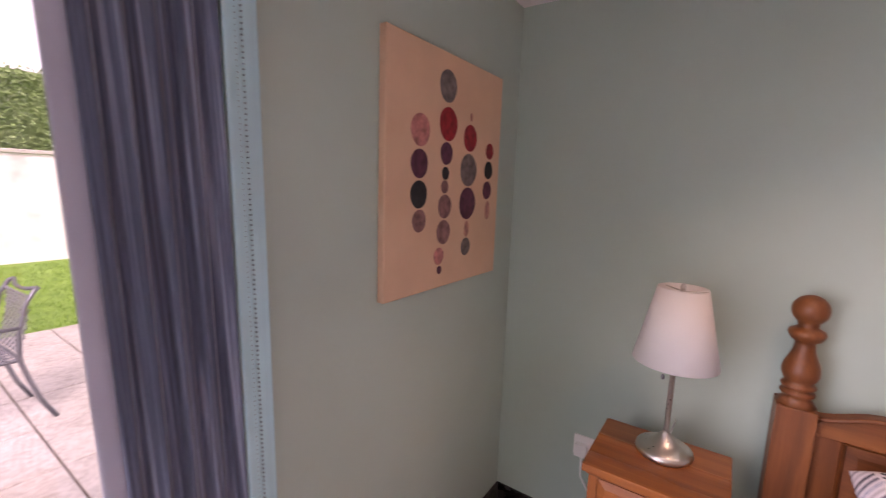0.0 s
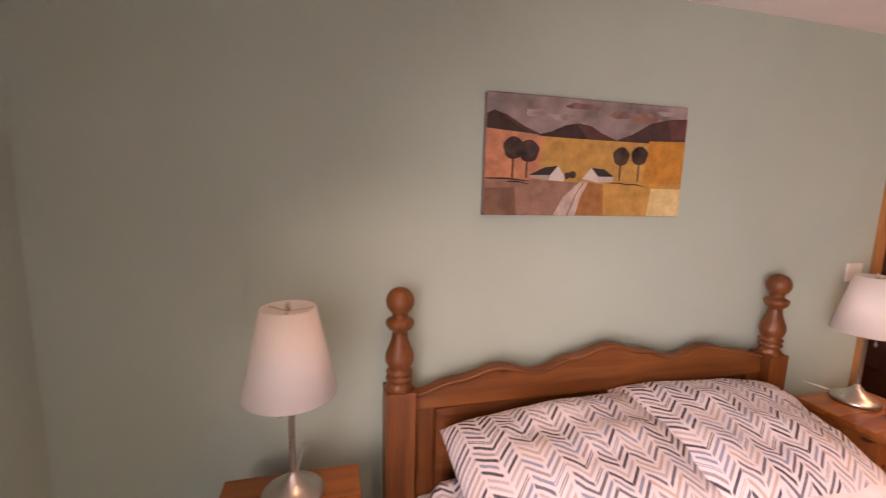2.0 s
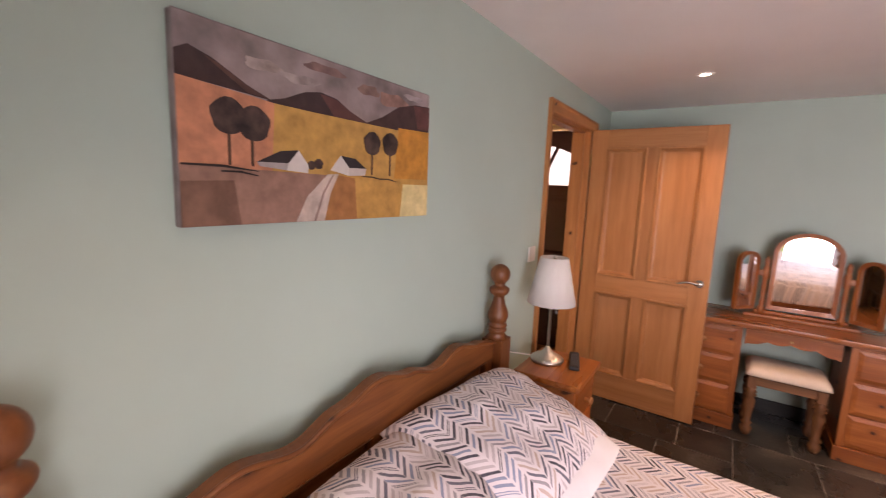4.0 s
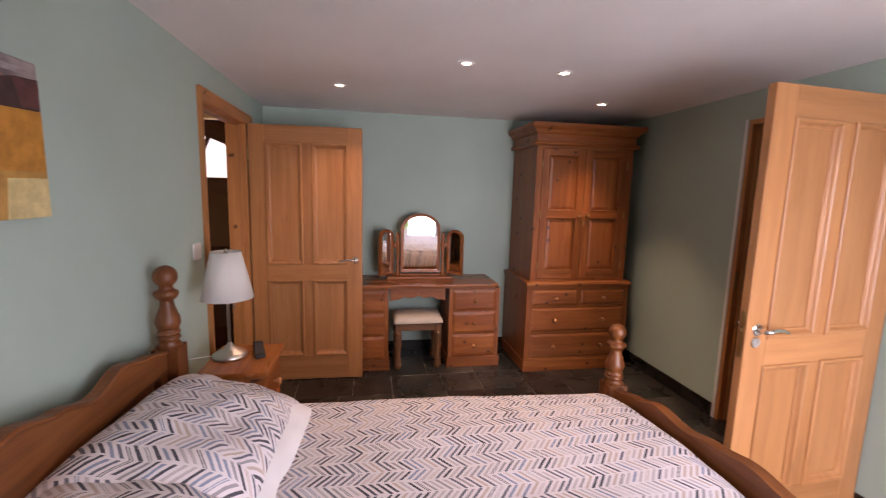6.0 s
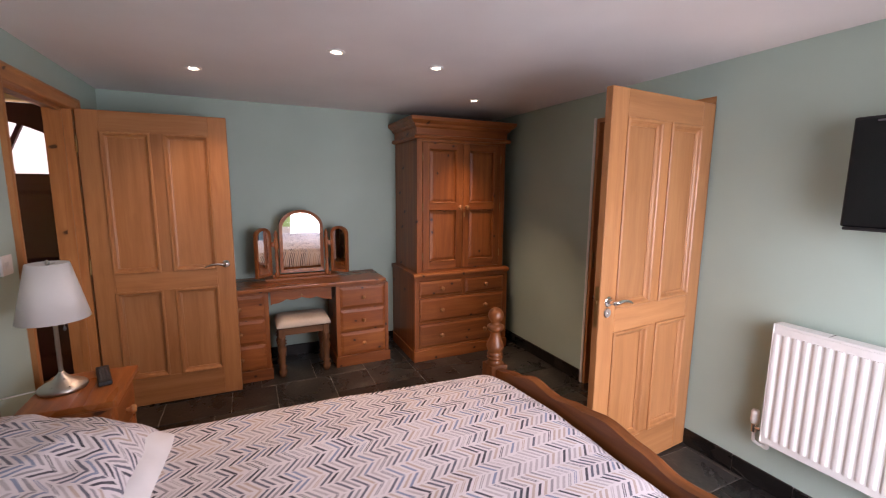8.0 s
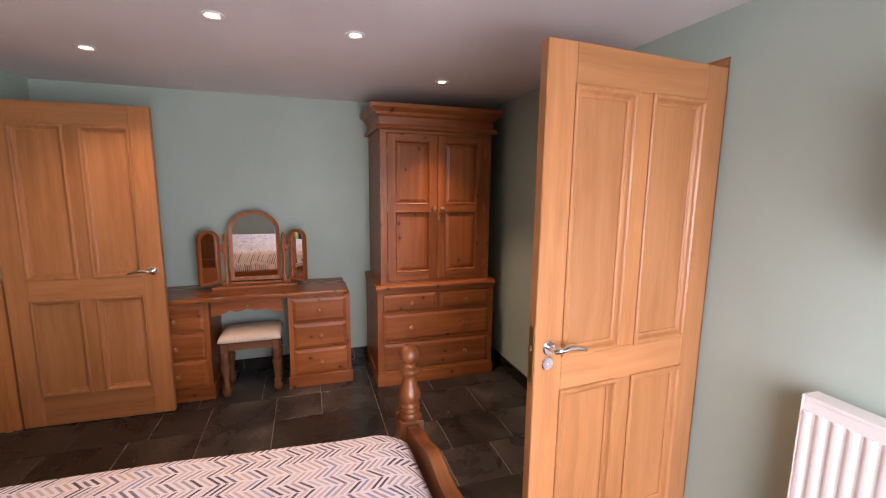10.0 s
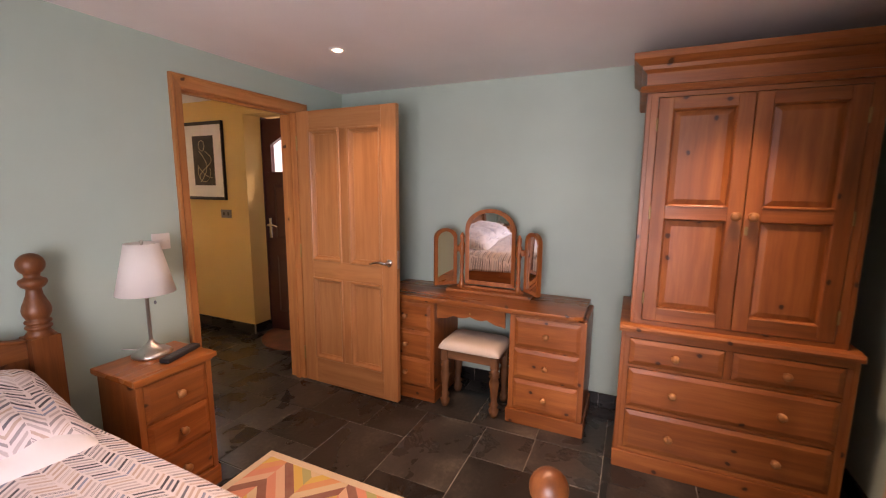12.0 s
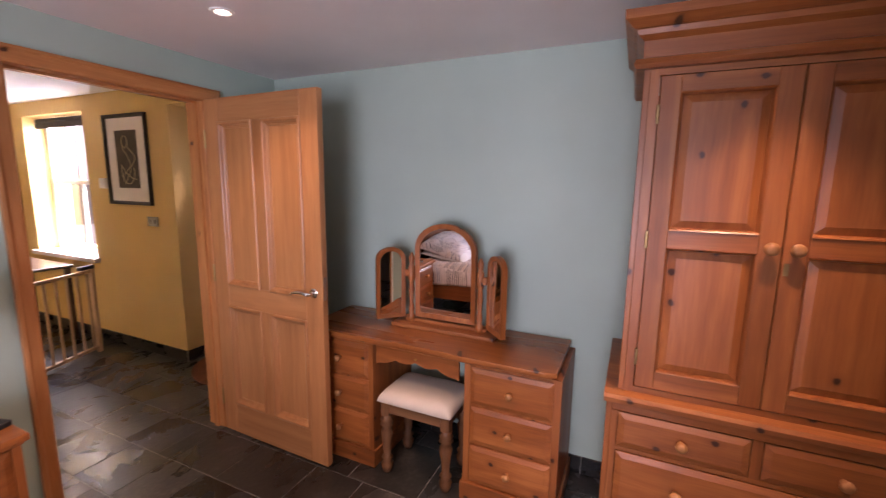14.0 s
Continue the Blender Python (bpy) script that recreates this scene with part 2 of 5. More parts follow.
def herringbone(name, wide=0.052, row=0.0225, slope=0.85):
    """Printed cotton with rows of short slanted dashes that form chevrons."""
    m, nt, b = surface(name, (0.8, 0.78, 0.8), 0.85)
    tc = node(nt, "TexCoord").outputs["Object"]
    sep = node(nt, "SeparateXYZ", {0: tc})
    wob = node(nt, "TexNoise", {"Vector": tc, "Scale": 5.0}).outputs["Fac"]
    u = math_node(nt, "DIVIDE", math_node(nt, "ADD", math_node(nt, "ADD", sep.outputs[0], math_node(nt, "MULTIPLY", wob, 0.012)), 20 * wide), wide)
    col_i = math_node(nt, "FLOOR", u)
    fu = math_node(nt, "FRACT", u)
    odd = math_node(nt, "MODULO", col_i, 2.0)
    tri = math_node(nt, "ABSOLUTE", math_node(nt, "SUBTRACT", odd, fu))
    vv = math_node(nt, "ADD", sep.outputs[1], math_node(nt, "MULTIPLY", tri, wide * slope))
    vv = math_node(nt, "DIVIDE", math_node(nt, "ADD", vv, 5.0), row)
    row_i, fv = math_node(nt, "FLOOR", vv), math_node(nt, "FRACT", vv)
    pair = math_node(nt, "FLOOR", math_node(nt, "MULTIPLY", col_i, 0.5))
    cell = node(nt, "TexWhiteNoise", {"Vector": node(nt, "CombineXYZ", {0: pair, 1: row_i}).outputs[0]}, noise_dimensions="3D")
    arm = node(nt, "TexWhiteNoise", {"Vector": node(nt, "CombineXYZ", {0: col_i, 1: row_i, 2: 4.0}).outputs[0]}, noise_dimensions="3D")
    tone = ramp(nt, cell.outputs["Value"], [(0.0, (0.030, 0.033, 0.055)), (0.22, (0.11, 0.115, 0.16)), (0.40, (0.30, 0.285, 0.32)), (0.54, (0.22, 0.27, 0.40)), (0.68, (0.48, 0.44, 0.47)), (0.86, (0.50, 0.40, 0.36))])
    tone.node.color_ramp.interpolation = "CONSTANT"
    second = node(nt, "SeparateColor", {0: arm.outputs["Color"]})
    reach = math_node(nt, "ADD", 0.38, math_node(nt, "MULTIPLY", second.outputs[1], 0.14))
    off = math_node(nt, "MULTIPLY", math_node(nt, "SUBTRACT", second.outputs[2], 0.5), 0.16)
    along = math_node(nt, "LESS_THAN", math_node(nt, "ABSOLUTE", math_node(nt, "SUBTRACT", math_node(nt, "ADD", fu, off), 0.5)), reach)
    brush = node(nt, "TexNoise", {"Vector": tc, "Scale": 260.0, "Detail": 2.0}).outputs["Fac"]
    offset = math_node(nt, "ADD", math_node(nt, "ABSOLUTE", math_node(nt, "SUBTRACT", fv, 0.5)), math_node(nt, "MULTIPLY", math_node(nt, "SUBTRACT", brush, 0.5), 0.12))
    across = math_node(nt, "LESS_THAN", offset, 0.235)
    hollow = math_node(nt, "MULTIPLY", math_node(nt, "GREATER_THAN", second.outputs[0], 0.84), math_node(nt, "LESS_THAN", offset, 0.11))
    mask = math_node(nt, "MULTIPLY", math_node(nt, "MULTIPLY", along, across), math_node(nt, "SUBTRACT", 1.0, math_node(nt, "MULTIPLY", hollow, 0.8)))
    mask = math_node(nt, "MULTIPLY", mask, math_node(nt, "ADD", 0.72, math_node(nt, "MULTIPLY", brush, 0.45)))
    col = mix(nt, mask, (0.72, 0.675, 0.71), tone)
    nt.links.new(col, b.inputs["Base Color"])
    bump(nt, b, node(nt, "TexNoise", {"Vector": tc, "Scale": 700.0}).outputs["Fac"], 0.15, 0.001)
    return m


PRINT = herringbone("herringbone_print_cotton")


def curtain_cloth():
    m, nt, b = surface("navy_stripe_curtain", (0.05, 0.055, 0.09), 0.7)
    tc = node(nt, "TexCoord").outputs["Object"]
    sep = node(nt, "SeparateXYZ", {0: tc})
    line = node(nt, "TexNoise", {"Vector": node(nt, "CombineXYZ", {0: math_node(nt, "MULTIPLY", sep.outputs[0], 0.6), 1: math_node(nt, "ADD", sep.outputs[1], math_node(nt, "MULTIPLY", sep.outputs[2], 0.048)), 2: math_node(nt, "MULTIPLY", sep.outputs[2], 0.002)}).outputs[0], "Scale": 130.0, "Detail": 4.0}).outputs["Fac"]
    nt.links.new(ramp(nt, line, [(0.3, (0.026, 0.036, 0.068)), (0.5, (0.078, 0.102, 0.168)), (0.72, (0.26, 0.30, 0.40))]), b.inputs["Base Color"])
    b.inputs["Sheen Weight"].default_value = 0.3
    bump(nt, b, line, 0.3, 0.002)
    return m


CURTAIN = curtain_cloth()
# the lining's leading edge; its shade is put into this lilac-grey
HEM = fabric("shaded_lining_hem", (0.40, 0.42, 0.51))
LINING = fabric("pale_curtain_lining", (0.52, 0.84, 0.92))
lnt = LINING.node_tree
glow = node(lnt, "BsdfTranslucent", {"Color": (0.72, 0.92, 0.97, 1)})
lmix = node(lnt, "MixShader", {0: 0.15, 1: lnt.nodes["Principled BSDF"].outputs[0], 2: glow.outputs[0]})
lnt.links.new(lmix.outputs[0], lnt.nodes["Material Output"].inputs[0])
STITCH = paint("dark_stitch", (0.20, 0.30, 0.34))


def glass(name):
    m, nt, b = surface(name, (1, 1, 1), 0.0)
    b.inputs["Transmission Weight"].default_value = 1.0
    b.inputs["IOR"].default_value = 1.45
    return m


GLASS = glass("clear_glass")


def emitter(name, color, strength):
    m, nt, b = surface(name, (0.9, 0.9, 0.9), 0.4)
    b.inputs["Emission Color"].default_value = (*color, 1)
    b.inputs["Emission Strength"].default_value = strength
    return m


BULB = emitter("lit_halogen", (1.0, 0.86, 0.62), 14.0)

# ---- builders ----


def part(name, bm, mat, parent=None, label="", smooth=False, world_space=False):
    me = bpy.data.meshes.new(name)
    bm.to_mesh(me)
    bm.free()
    for p in me.polygons:
        p.use_smooth = smooth
    me.materials.append(mat)
    ob = new(name, me)
    if parent:
        ob.parent = parent
        if world_space:
            ob.matrix_parent_inverse = parent.matrix_basis.inverted()
    return tagged(ob, label)


def thing(name, label, category, m=None, group="", kind=""):
    e = new(name)
    e.empty_display_size = 0.1
    if m is not None:
        e.matrix_basis = m
    return tagged(e, label, category, group, kind)


def block(x0, x1, y0, y1, z0, z1, bevel=0.0, seg=1, bm=None):
    """A box, its edges rounded, in a bmesh."""
    one = bmesh.new()
    bmesh.ops.create_cube(one, size=1)
    for v in one.verts:
        v.co = Vector(((x0 + x1) / 2 + v.co.x * (x1 - x0), (y0 + y1) / 2 + v.co.y * (y1 - y0), (z0 + z1) / 2 + v.co.z * (z1 - z0)))
    if bevel:
        bmesh.ops.bevel(one, geom=one.edges[:], offset=bevel, segments=seg, affect="EDGES", profile=0.7)
    return join(bm, one)


def join(bm, one):
    if bm is None:
        return one
    me = bpy.data.meshes.new("tmp")
    one.to_mesh(me)
    one.free()
    bm.from_mesh(me)
    bpy.data.meshes.remove(me)
    return bm


def lathe(profile, seg=28, at=(0, 0, 0), axis="z", bm=None):
    """A turned shape from (radius, height) pairs."""
    one = bmesh.new()
    rings = []
    for r, h in profile:
        ring = []
        for i in range(seg):
            a = 2 * math.pi * i / seg
            p = Vector((r * math.cos(a), r * math.sin(a), h))
            if axis == "x":
                p = Vector((p.z, p.x, p.y))
            elif axis == "y":
                p = Vector((p.x, p.z, -p.y))
            ring.append(one.verts.new(p + Vector(at)))
        rings.append(ring)
    for a, b in zip(rings, rings[1:]):
        for i in range(seg):
            one.faces.new((a[i], a[(i + 1) % seg], b[(i + 1) % seg], b[i]))
    one.faces.new(rings[0][::-1])
    one.faces.new(rings[-1])
    bmesh.ops.recalc_face_normals(one, faces=one.faces[:])
    return join(bm, one)


def prism(poly, a, b, plane="xz", bevel=0.0, bm=None):
    """A flat outline pushed from a to b along the axis that the plane leaves out."""
    one = bmesh.new()

    def at(p, c):
        return {"xz": (p[0], c, p[1]), "yz": (c, p[0], p[1]), "xy": (p[0], p[1], c)}[plane]
    lo = [one.verts.new(at(p, a)) for p in poly]
    hi = [one.verts.new(at(p, b)) for p in poly]
    n = len(poly)
    one.faces.new(lo)
    one.faces.new(hi[::-1])
    for i in range(n):
        one.faces.new((lo[i], hi[i], hi[(i + 1) % n], lo[(i + 1) % n]))
    bmesh.ops.recalc_face_normals(one, faces=one.faces[:])
    if bevel:
        keep = [e for e in one.edges if len(e.link_faces) == 2 and any(len(f.verts) > 4 or f.normal.dot(Vector(at((0, 0), 1))) ** 2 > 0.9 for f in e.link_faces)]
        bmesh.ops.bevel(one, geom=keep, offset=bevel, segments=2, affect="EDGES", profile=0.7)
    return join(bm, one)


def tube(points, r, seg=10, bm=None):
    """A round bar along a line of points; r may be a list."""
    one = bmesh.new()
    pts = [Vector(p) for p in points]
    rs = r if isinstance(r, (list, tuple)) else [r] * len(pts)
    rings = []
    side = None
    for i, p in enumerate(pts):
        d = (pts[min(i + 1, len(pts) - 1)] - pts[max(i - 1, 0)]).normalized()
        if side is None:
            side = d.cross(Vector((0, 0, 1)) if abs(d.z) < 0.9 else Vector((1, 0, 0))).normalized()
        side = (side - d * side.dot(d)).normalized()
        up = d.cross(side)
        rings.append([one.verts.new(p + rs[i] * (math.cos(2 * math.pi * k / seg) * side + math.sin(2 * math.pi * k / seg) * up)) for k in range(seg)])
    for a, b in zip(rings, rings[1:]):
        for k in range(seg):
            one.faces.new((a[k], a[(k + 1) % seg], b[(k + 1) % seg], b[k]))
    one.faces.new(rings[0][::-1])
    one.faces.new(rings[-1])
    bmesh.ops.recalc_face_normals(one, faces=one.faces[:])
    return join(bm, one)


def raised(u0, u1, v0, v1, back, face, edge=0.022, lip=0.006, along="y"):
    """A fielded panel: a flat tongue with a sloping border round a raised middle. u across, v up, facing minus y, or minus x."""
    one = bmesh.new()

    def at(u, v, d):
        return (u, d, v) if along == "y" else (d, u, v)
    loops = []
    for inset, d in ((0, back), (0, face + lip * (1 if back > face else -1)), (edge, face), ):
        loops.append([one.verts.new(at(u, v, d)) for u, v in ((u0 + inset, v0 + inset), (u1 - inset, v0 + inset), (u1 - inset, v1 - inset), (u0 + inset, v1 - inset))])
    for a, b in zip(loops, loops[1:]):
        for i in range(4):
            one.faces.new((a[i], a[(i + 1) % 4], b[(i + 1) % 4], b[i]))
    one.faces.new(loops[0][::-1])
    one.faces.new(loops[-1])
    bmesh.ops.recalc_face_normals(one, faces=one.faces[:])
    return one


def bead(u0, u1, v0, v1, d0, d1, w, bm=None, along="y"):
    """A mitred moulding round a rectangle, sloping inwards from d1 at its outer edge to d0 at its inner edge."""
    one = bmesh.new()

    def at(u, v, d):
        return (u, d, v) if along == "y" else (d, u, v)
    loops = []
    for inset, d in ((0, d0), (0, d1), (w * 0.45, d1 + (d0 - d1) * 0.15), (w, d0)):
        loops.append([one.verts.new(at(u, v, d)) for u, v in ((u0 + inset, v0 + inset), (u1 - inset, v0 + inset), (u1 - inset, v1 - inset), (u0 + inset, v1 - inset))])
    loops.append(loops[0])
    for a, b in zip(loops, loops[1:]):
        for i in range(4):
            one.faces.new((a[i], a[(i + 1) % 4], b[(i + 1) % 4], b[i]))
    bmesh.ops.recalc_face_normals(one, faces=one.faces[:])
    return join(bm, one)

# ---- the room: x east, y north ----
XW, XE, YS, YN, CEIL = -0.365, 4.265, -1.28, 2.0, 2.205
HALL_Y, HALL_TOP = 6.2, 2.27


def wall(name, label, mat, *boxes):
    bm = None
    for b in boxes:
        bm = block(*b, bm=bm)
    return tagged(part(name, bm, mat), label, "wall", kind="structure")


wall("wall_north", "sage green painted plaster wall with a doorway", SAGE,
     (XW - 0.14, 2.884, YN, YN + 0.07, 0, CEIL), (2.884, 3.762, YN, YN + 0.07, 2.01, CEIL), (3.762, XE, YN, YN + 0.07, 0, CEIL))
wall("wall_hall_south", "yellow painted plaster wall round the doorway", YELLOW,
     (1.0, 2.884, YN + 0.07, YN + 0.14, 0, HALL_TOP), (2.884, 3.762, YN + 0.07, YN + 0.14, 2.01, HALL_TOP), (3.762, XE, YN + 0.07, YN + 0.14, 0, HALL_TOP))
wall("wall_east", "sage green painted plaster wall behind the dressing table", SAGE, (XE, XE + 0.15, YS - 0.15, YN + 0.07, 0, CEIL))
wall("wall_south", "sage green painted plaster wall with a doorway", SAGE,
     (XW - 0.14, 1.90, YS - 0.14, YS, 0, CEIL), (1.90, 2.765, YS - 0.14, YS, 2.03, CEIL), (2.765, XE, YS - 0.14, YS, 0, CEIL))
wall("wall_west", "sage green painted plaster wall beside the patio door", SAGE,
     (XW - 0.14, XW, YS, -1.15, 0, CEIL), (XW - 0.14, XW, -1.15, 0.74, 2.1, CEIL), (XW - 0.14, XW, 0.74, YN, 0, CEIL))
wall("wall_hall_east", "yellow painted hall wall with a deep door recess and a window", YELLOW,
     (XE, XE + 0.34, YN + 0.07, 2.20, 0, HALL_TOP), (XE, XE + 0.34, 2.20, 3.13, 2.12, HALL_TOP), (XE, XE + 0.34, 3.13, 4.33, 0, HALL_TOP),
     (XE, XE + 0.34, 4.33, 5.40, 0, 0.76), (XE, XE + 0.34, 4.33, 5.40, 2.14, HALL_TOP), (XE, XE + 0.34, 5.40, HALL_Y, 0, HALL_TOP))
wall("wall_hall_north", "plain yellow painted hall wall", YELLOW, (1.0, XE, HALL_Y, HALL_Y + 0.1, 0, HALL_TOP))
wall("wall_hall_west", "plain yellow painted hall wall", YELLOW, (0.9, 1.0, YN + 0.07, HALL_Y, 0, HALL_TOP))
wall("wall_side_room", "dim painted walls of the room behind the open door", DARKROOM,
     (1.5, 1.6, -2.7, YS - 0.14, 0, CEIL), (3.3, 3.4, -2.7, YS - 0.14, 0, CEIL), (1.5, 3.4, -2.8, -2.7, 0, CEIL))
tagged(part("ceiling", block(XW - 0.14, XE + 0.15, YS - 0.15, YN + 0.07, CEIL, CEIL + 0.12), WHITE), "white painted plaster ceiling with recessed lights", "ceiling", kind="structure")
tagged(part("ceiling_hall", block(0.9, XE + 0.34, YN + 0.07, HALL_Y + 0.1, HALL_TOP, HALL_TOP + 0.1), WHITE), "white painted hall ceiling", "ceiling", kind="structure")
tagged(part("ceiling_side_room", block(1.5, 3.4, -2.8, YS - 0.15, CEIL, CEIL + 0.1), WHITE), "white painted ceiling of the side room", "ceiling", kind="structure")

# doorway lining and architrave to the hall
trim = thing("trim_hall_doorway", "knotty redwood lining and architrave round the doorway", "door frame", kind="structure")
part("lining", block(2.884, 2.914, YN, YN + 0.14, 0, 1.98, 0.002), FRAMEWOOD["z"], trim)
part("lining", block(3.732, 3.762, YN, YN + 0.14, 0, 1.98, 0.002), FRAMEWOOD["z"], trim)
part("lining_head", block(2.884, 3.762, YN, YN + 0.14, 1.98, 2.01, 0.002), FRAMEWOOD["x"], trim)
part("stop", block(2.914, 2.927, YN + 0.045, YN + 0.08, 0, 1.967), FRAMEWOOD["z"], trim)
part("stop", block(3.719, 3.732, YN + 0.045, YN + 0.08, 0, 1.967), FRAMEWOOD["z"], trim)
part("stop", block(2.914, 3.732, YN + 0.045, YN + 0.08, 1.967, 1.98), FRAMEWOOD["x"], trim)


def architrave(u0, u1, top, y, out, w=0.068):
    """Three mitred lengths of moulding, thick at the outer edge."""
    prof = [(0, 0), (0, 0.021), (0.012, 0.024), (0.022, 0.017), (w - 0.012, 0.012), (w - 0.004, 0.009), (w, 0.0)]
    for run in range(3):
        bm = bmesh.new()
        ends = []
        for end in (0, 1):
            loop = []
            for off, d in prof:
                if run == 0:
                    p = (u0 + off, y + out * d, 0 if end == 0 else top - off)
                elif run == 1:
                    p = (u1 - off, y + out * d, 0 if end == 0 else top - off)
                else:
                    p = (u0 + off if end == 0 else u1 - off, y + out * d, top - off)
                loop.append(bm.verts.new(p))
            ends.append(loop)
        n = len(prof)
        for i in range(n):
            bm.faces.new((ends[0][i], ends[0][(i + 1) % n], ends[1][(i + 1) % n], ends[1][i]))
        bm.faces.new(ends[0])
        bm.faces.new(ends[1][::-1])
        bmesh.ops.recalc_face_normals(bm, faces=bm.faces[:])
        part("architrave", bm, FRAMEWOOD["x" if run == 2 else "z"], trim)


architrave(2.846, 3.834, 2.048, YN, -1)

trim = thing("trim_side_doorway", "redwood lining with a pale plaster bead round the side doorway", "door frame", kind="structure")
part("lining", block(2.74, 2.765, YS - 0.14, YS - 0.004, 0, 2.0), FRAMEWOOD["z"], trim)
part("lining", block(1.90, 1.925, YS - 0.14, YS - 0.004, 0, 2.0), FRAMEWOOD["z"], trim)
part("lining_head", block(1.90, 2.765, YS - 0.14, YS - 0.004, 2.0, 2.03), FRAMEWOOD["x"], trim)
part("stop", block(2.725, 2.74, YS - 0.1, YS - 0.05, 0, 2.0), FRAMEWOOD["z"], trim)
part("plaster_bead", block(2.765, 2.787, YS, YS + 0.004, 0, 2.035), GLOSSWHITE, trim, "pale plaster edge bead")
part("strike_plate", block(2.736, 2.74, YS - 0.03, YS - 0.006, 0.93, 1.05), BRASS, trim, "worn brass strike plate")


# ---- doors ----
def lever(parent, x, z, y, out, back, mat=CHROME, escutcheon=False):
    """A lever handle on a round rose; it points along back."""
    rose = part("rose", lathe([(0.026, 0), (0.026, 0.006), (0.022, 0.009), (0.009, 0.01), (0.009, 0.04)], 24, axis="y"), mat, parent, smooth=False)
    rose.matrix_basis = pose(x, y, z, 0, 0, 0 if out > 0 else 180)
    pts = [(x, y + out * 0.04, z), (x + back * 0.02, y + out * 0.046, z + 0.002), (x + back * 0.05, y + out * 0.046, z + 0.007), (x + back * 0.085, y + out * 0.045, z + 0.004), (x + back * 0.115, y + out * 0.043, z - 0.006), (x + back * 0.13, y + out * 0.042, z - 0.012)]
    part("lever", tube(pts, [0.011, 0.0105, 0.009, 0.008, 0.0075, 0.006], 12), mat, parent, smooth=True)
    if escutcheon:
        e = part("escutcheon", lathe([(0.024, 0), (0.024, 0.006), (0.021, 0.009), (0.006, 0.0085), (0.005, 0.004)], 24, axis="y"), mat, parent)
        e.matrix_basis = pose(x + 0.004, y, z - 0.055, 0, 0, 0 if out > 0 else 180)


def ogee(u0, u1, v0, v1, d, sign, bm=None):
    """A mitred bolection moulding: a rounded lip proud of the face at d, then a hollow that runs down to the panel."""
    one = bmesh.new()
    prof = ((0.0, 0.004), (-0.004, 0.001), (-0.005, -0.006), (0.0, -0.010), (0.008, -0.010), (0.014, -0.005), (0.018, 0.003), (0.024, 0.009), (0.031, 0.011), (0.033, 0.013), (0.033, 0.0175))
    loops = [[one.verts.new((u, d + sign * dd, v)) for u, v in ((u0 + i, v0 + i), (u1 - i, v0 + i), (u1 - i, v1 - i), (u0 + i, v1 - i))] for i, dd in prof]
    for a, b in zip(loops, loops[1:]):
        for i in range(4):
            one.faces.new((a[i], a[(i + 1) % 4], b[(i + 1) % 4], b[i]))
    bmesh.ops.recalc_face_normals(one, faces=one.faces[:])
    return join(bm, one)


def panel_door(e, w, h, mats, t=0.04, stile=0.114, mid=0.076):
    """A four-panel leaf: hinge edge at x 0, faces at y 0 and y t."""
    z0 = 0.006
    rails = [(z0, 0.205), (0.815, 0.945), (h - 0.13, h)]
    part("stile", block(0, stile, 0, t, z0, h, 0.003), mats["z"], e)
    part("stile", block(w - stile, w, 0, t, z0, h, 0.003), mats["z"], e)
    for a, b in rails:
        part("rail", block(stile, w - stile, 0.0004, t - 0.0004, a, b, 0.002), mats["x"], e)
    c = w / 2
    for a, b in ((0.205, 0.815), (0.945, h - 0.13)):
        part("mullion", block(c - mid / 2, c + mid / 2, 0.0004, t - 0.0004, a, b, 0.002), mats["z"], e)
        for u0, u1 in ((stile, c - mid / 2), (c + mid / 2, w - stile)):
            bm = block(u0 + 0.002, u1 - 0.002, 0.016, t - 0.016, a + 0.002, b - 0.002)
            part("panel", bm, mats["z"], e)
            bm = ogee(u0, u1, a, b, 0.0, 1)
            ogee(u0, u1, a, b, t, -1, bm)
            part("moulding", bm, mats["z"], e)


door = thing("door_hall", "four-panel oiled fir door standing open against the dressing table", "door", pose(3.727, 1.986, 0, 0, 0, -91.6), kind="structure")
panel_door(door, 0.824, 1.985, DOORWOOD)
lever(door, 0.769, 0.975, 0.0, -1, -1)
lever(door, 0.769, 0.975, 0.04, 1, -1)
part("latch_plate", block(0.824, 0.8255, 0.01, 0.03, 0.94, 1.06), NICKEL, door, "steel latch plate")
for z in (0.22, 1.0, 1.77):
    part("hinge", lathe([(0.006, -0.05), (0.006, 0.05)], 12, (-0.004, -0.001, z)), BRASS, door, "worn brass butt hinge")

door = thing("door_side", "four-panel oiled fir door standing open into the bedroom", "door", pose(1.934, -1.268, 0, 0, 0, 94.6), kind="structure")
panel_door(door, 0.825, 1.985, DOORWOOD)
lever(door, 0.77, 0.985, 0.04, 1, -1, CHROME, True)
lever(door, 0.77, 0.985, 0.0, -1, -1, CHROME, True)
part("latch_plate", block(0.825, 0.8265, 0.009, 0.031, 0.86, 1.06), BRASS, door, "worn brass mortice lock plate")
part("latch", block(0.8265, 0.835, 0.013, 0.027, 0.975, 0.995, 0.002), BRASS, door, "brass latch bolt")
for z in (0.22, 1.0, 1.77):
    part("hinge", lathe([(0.006, -0.05), (0.006, 0.05)], 12, (-0.004, -0.001, z)), BRASS, door, "worn brass butt hinge")


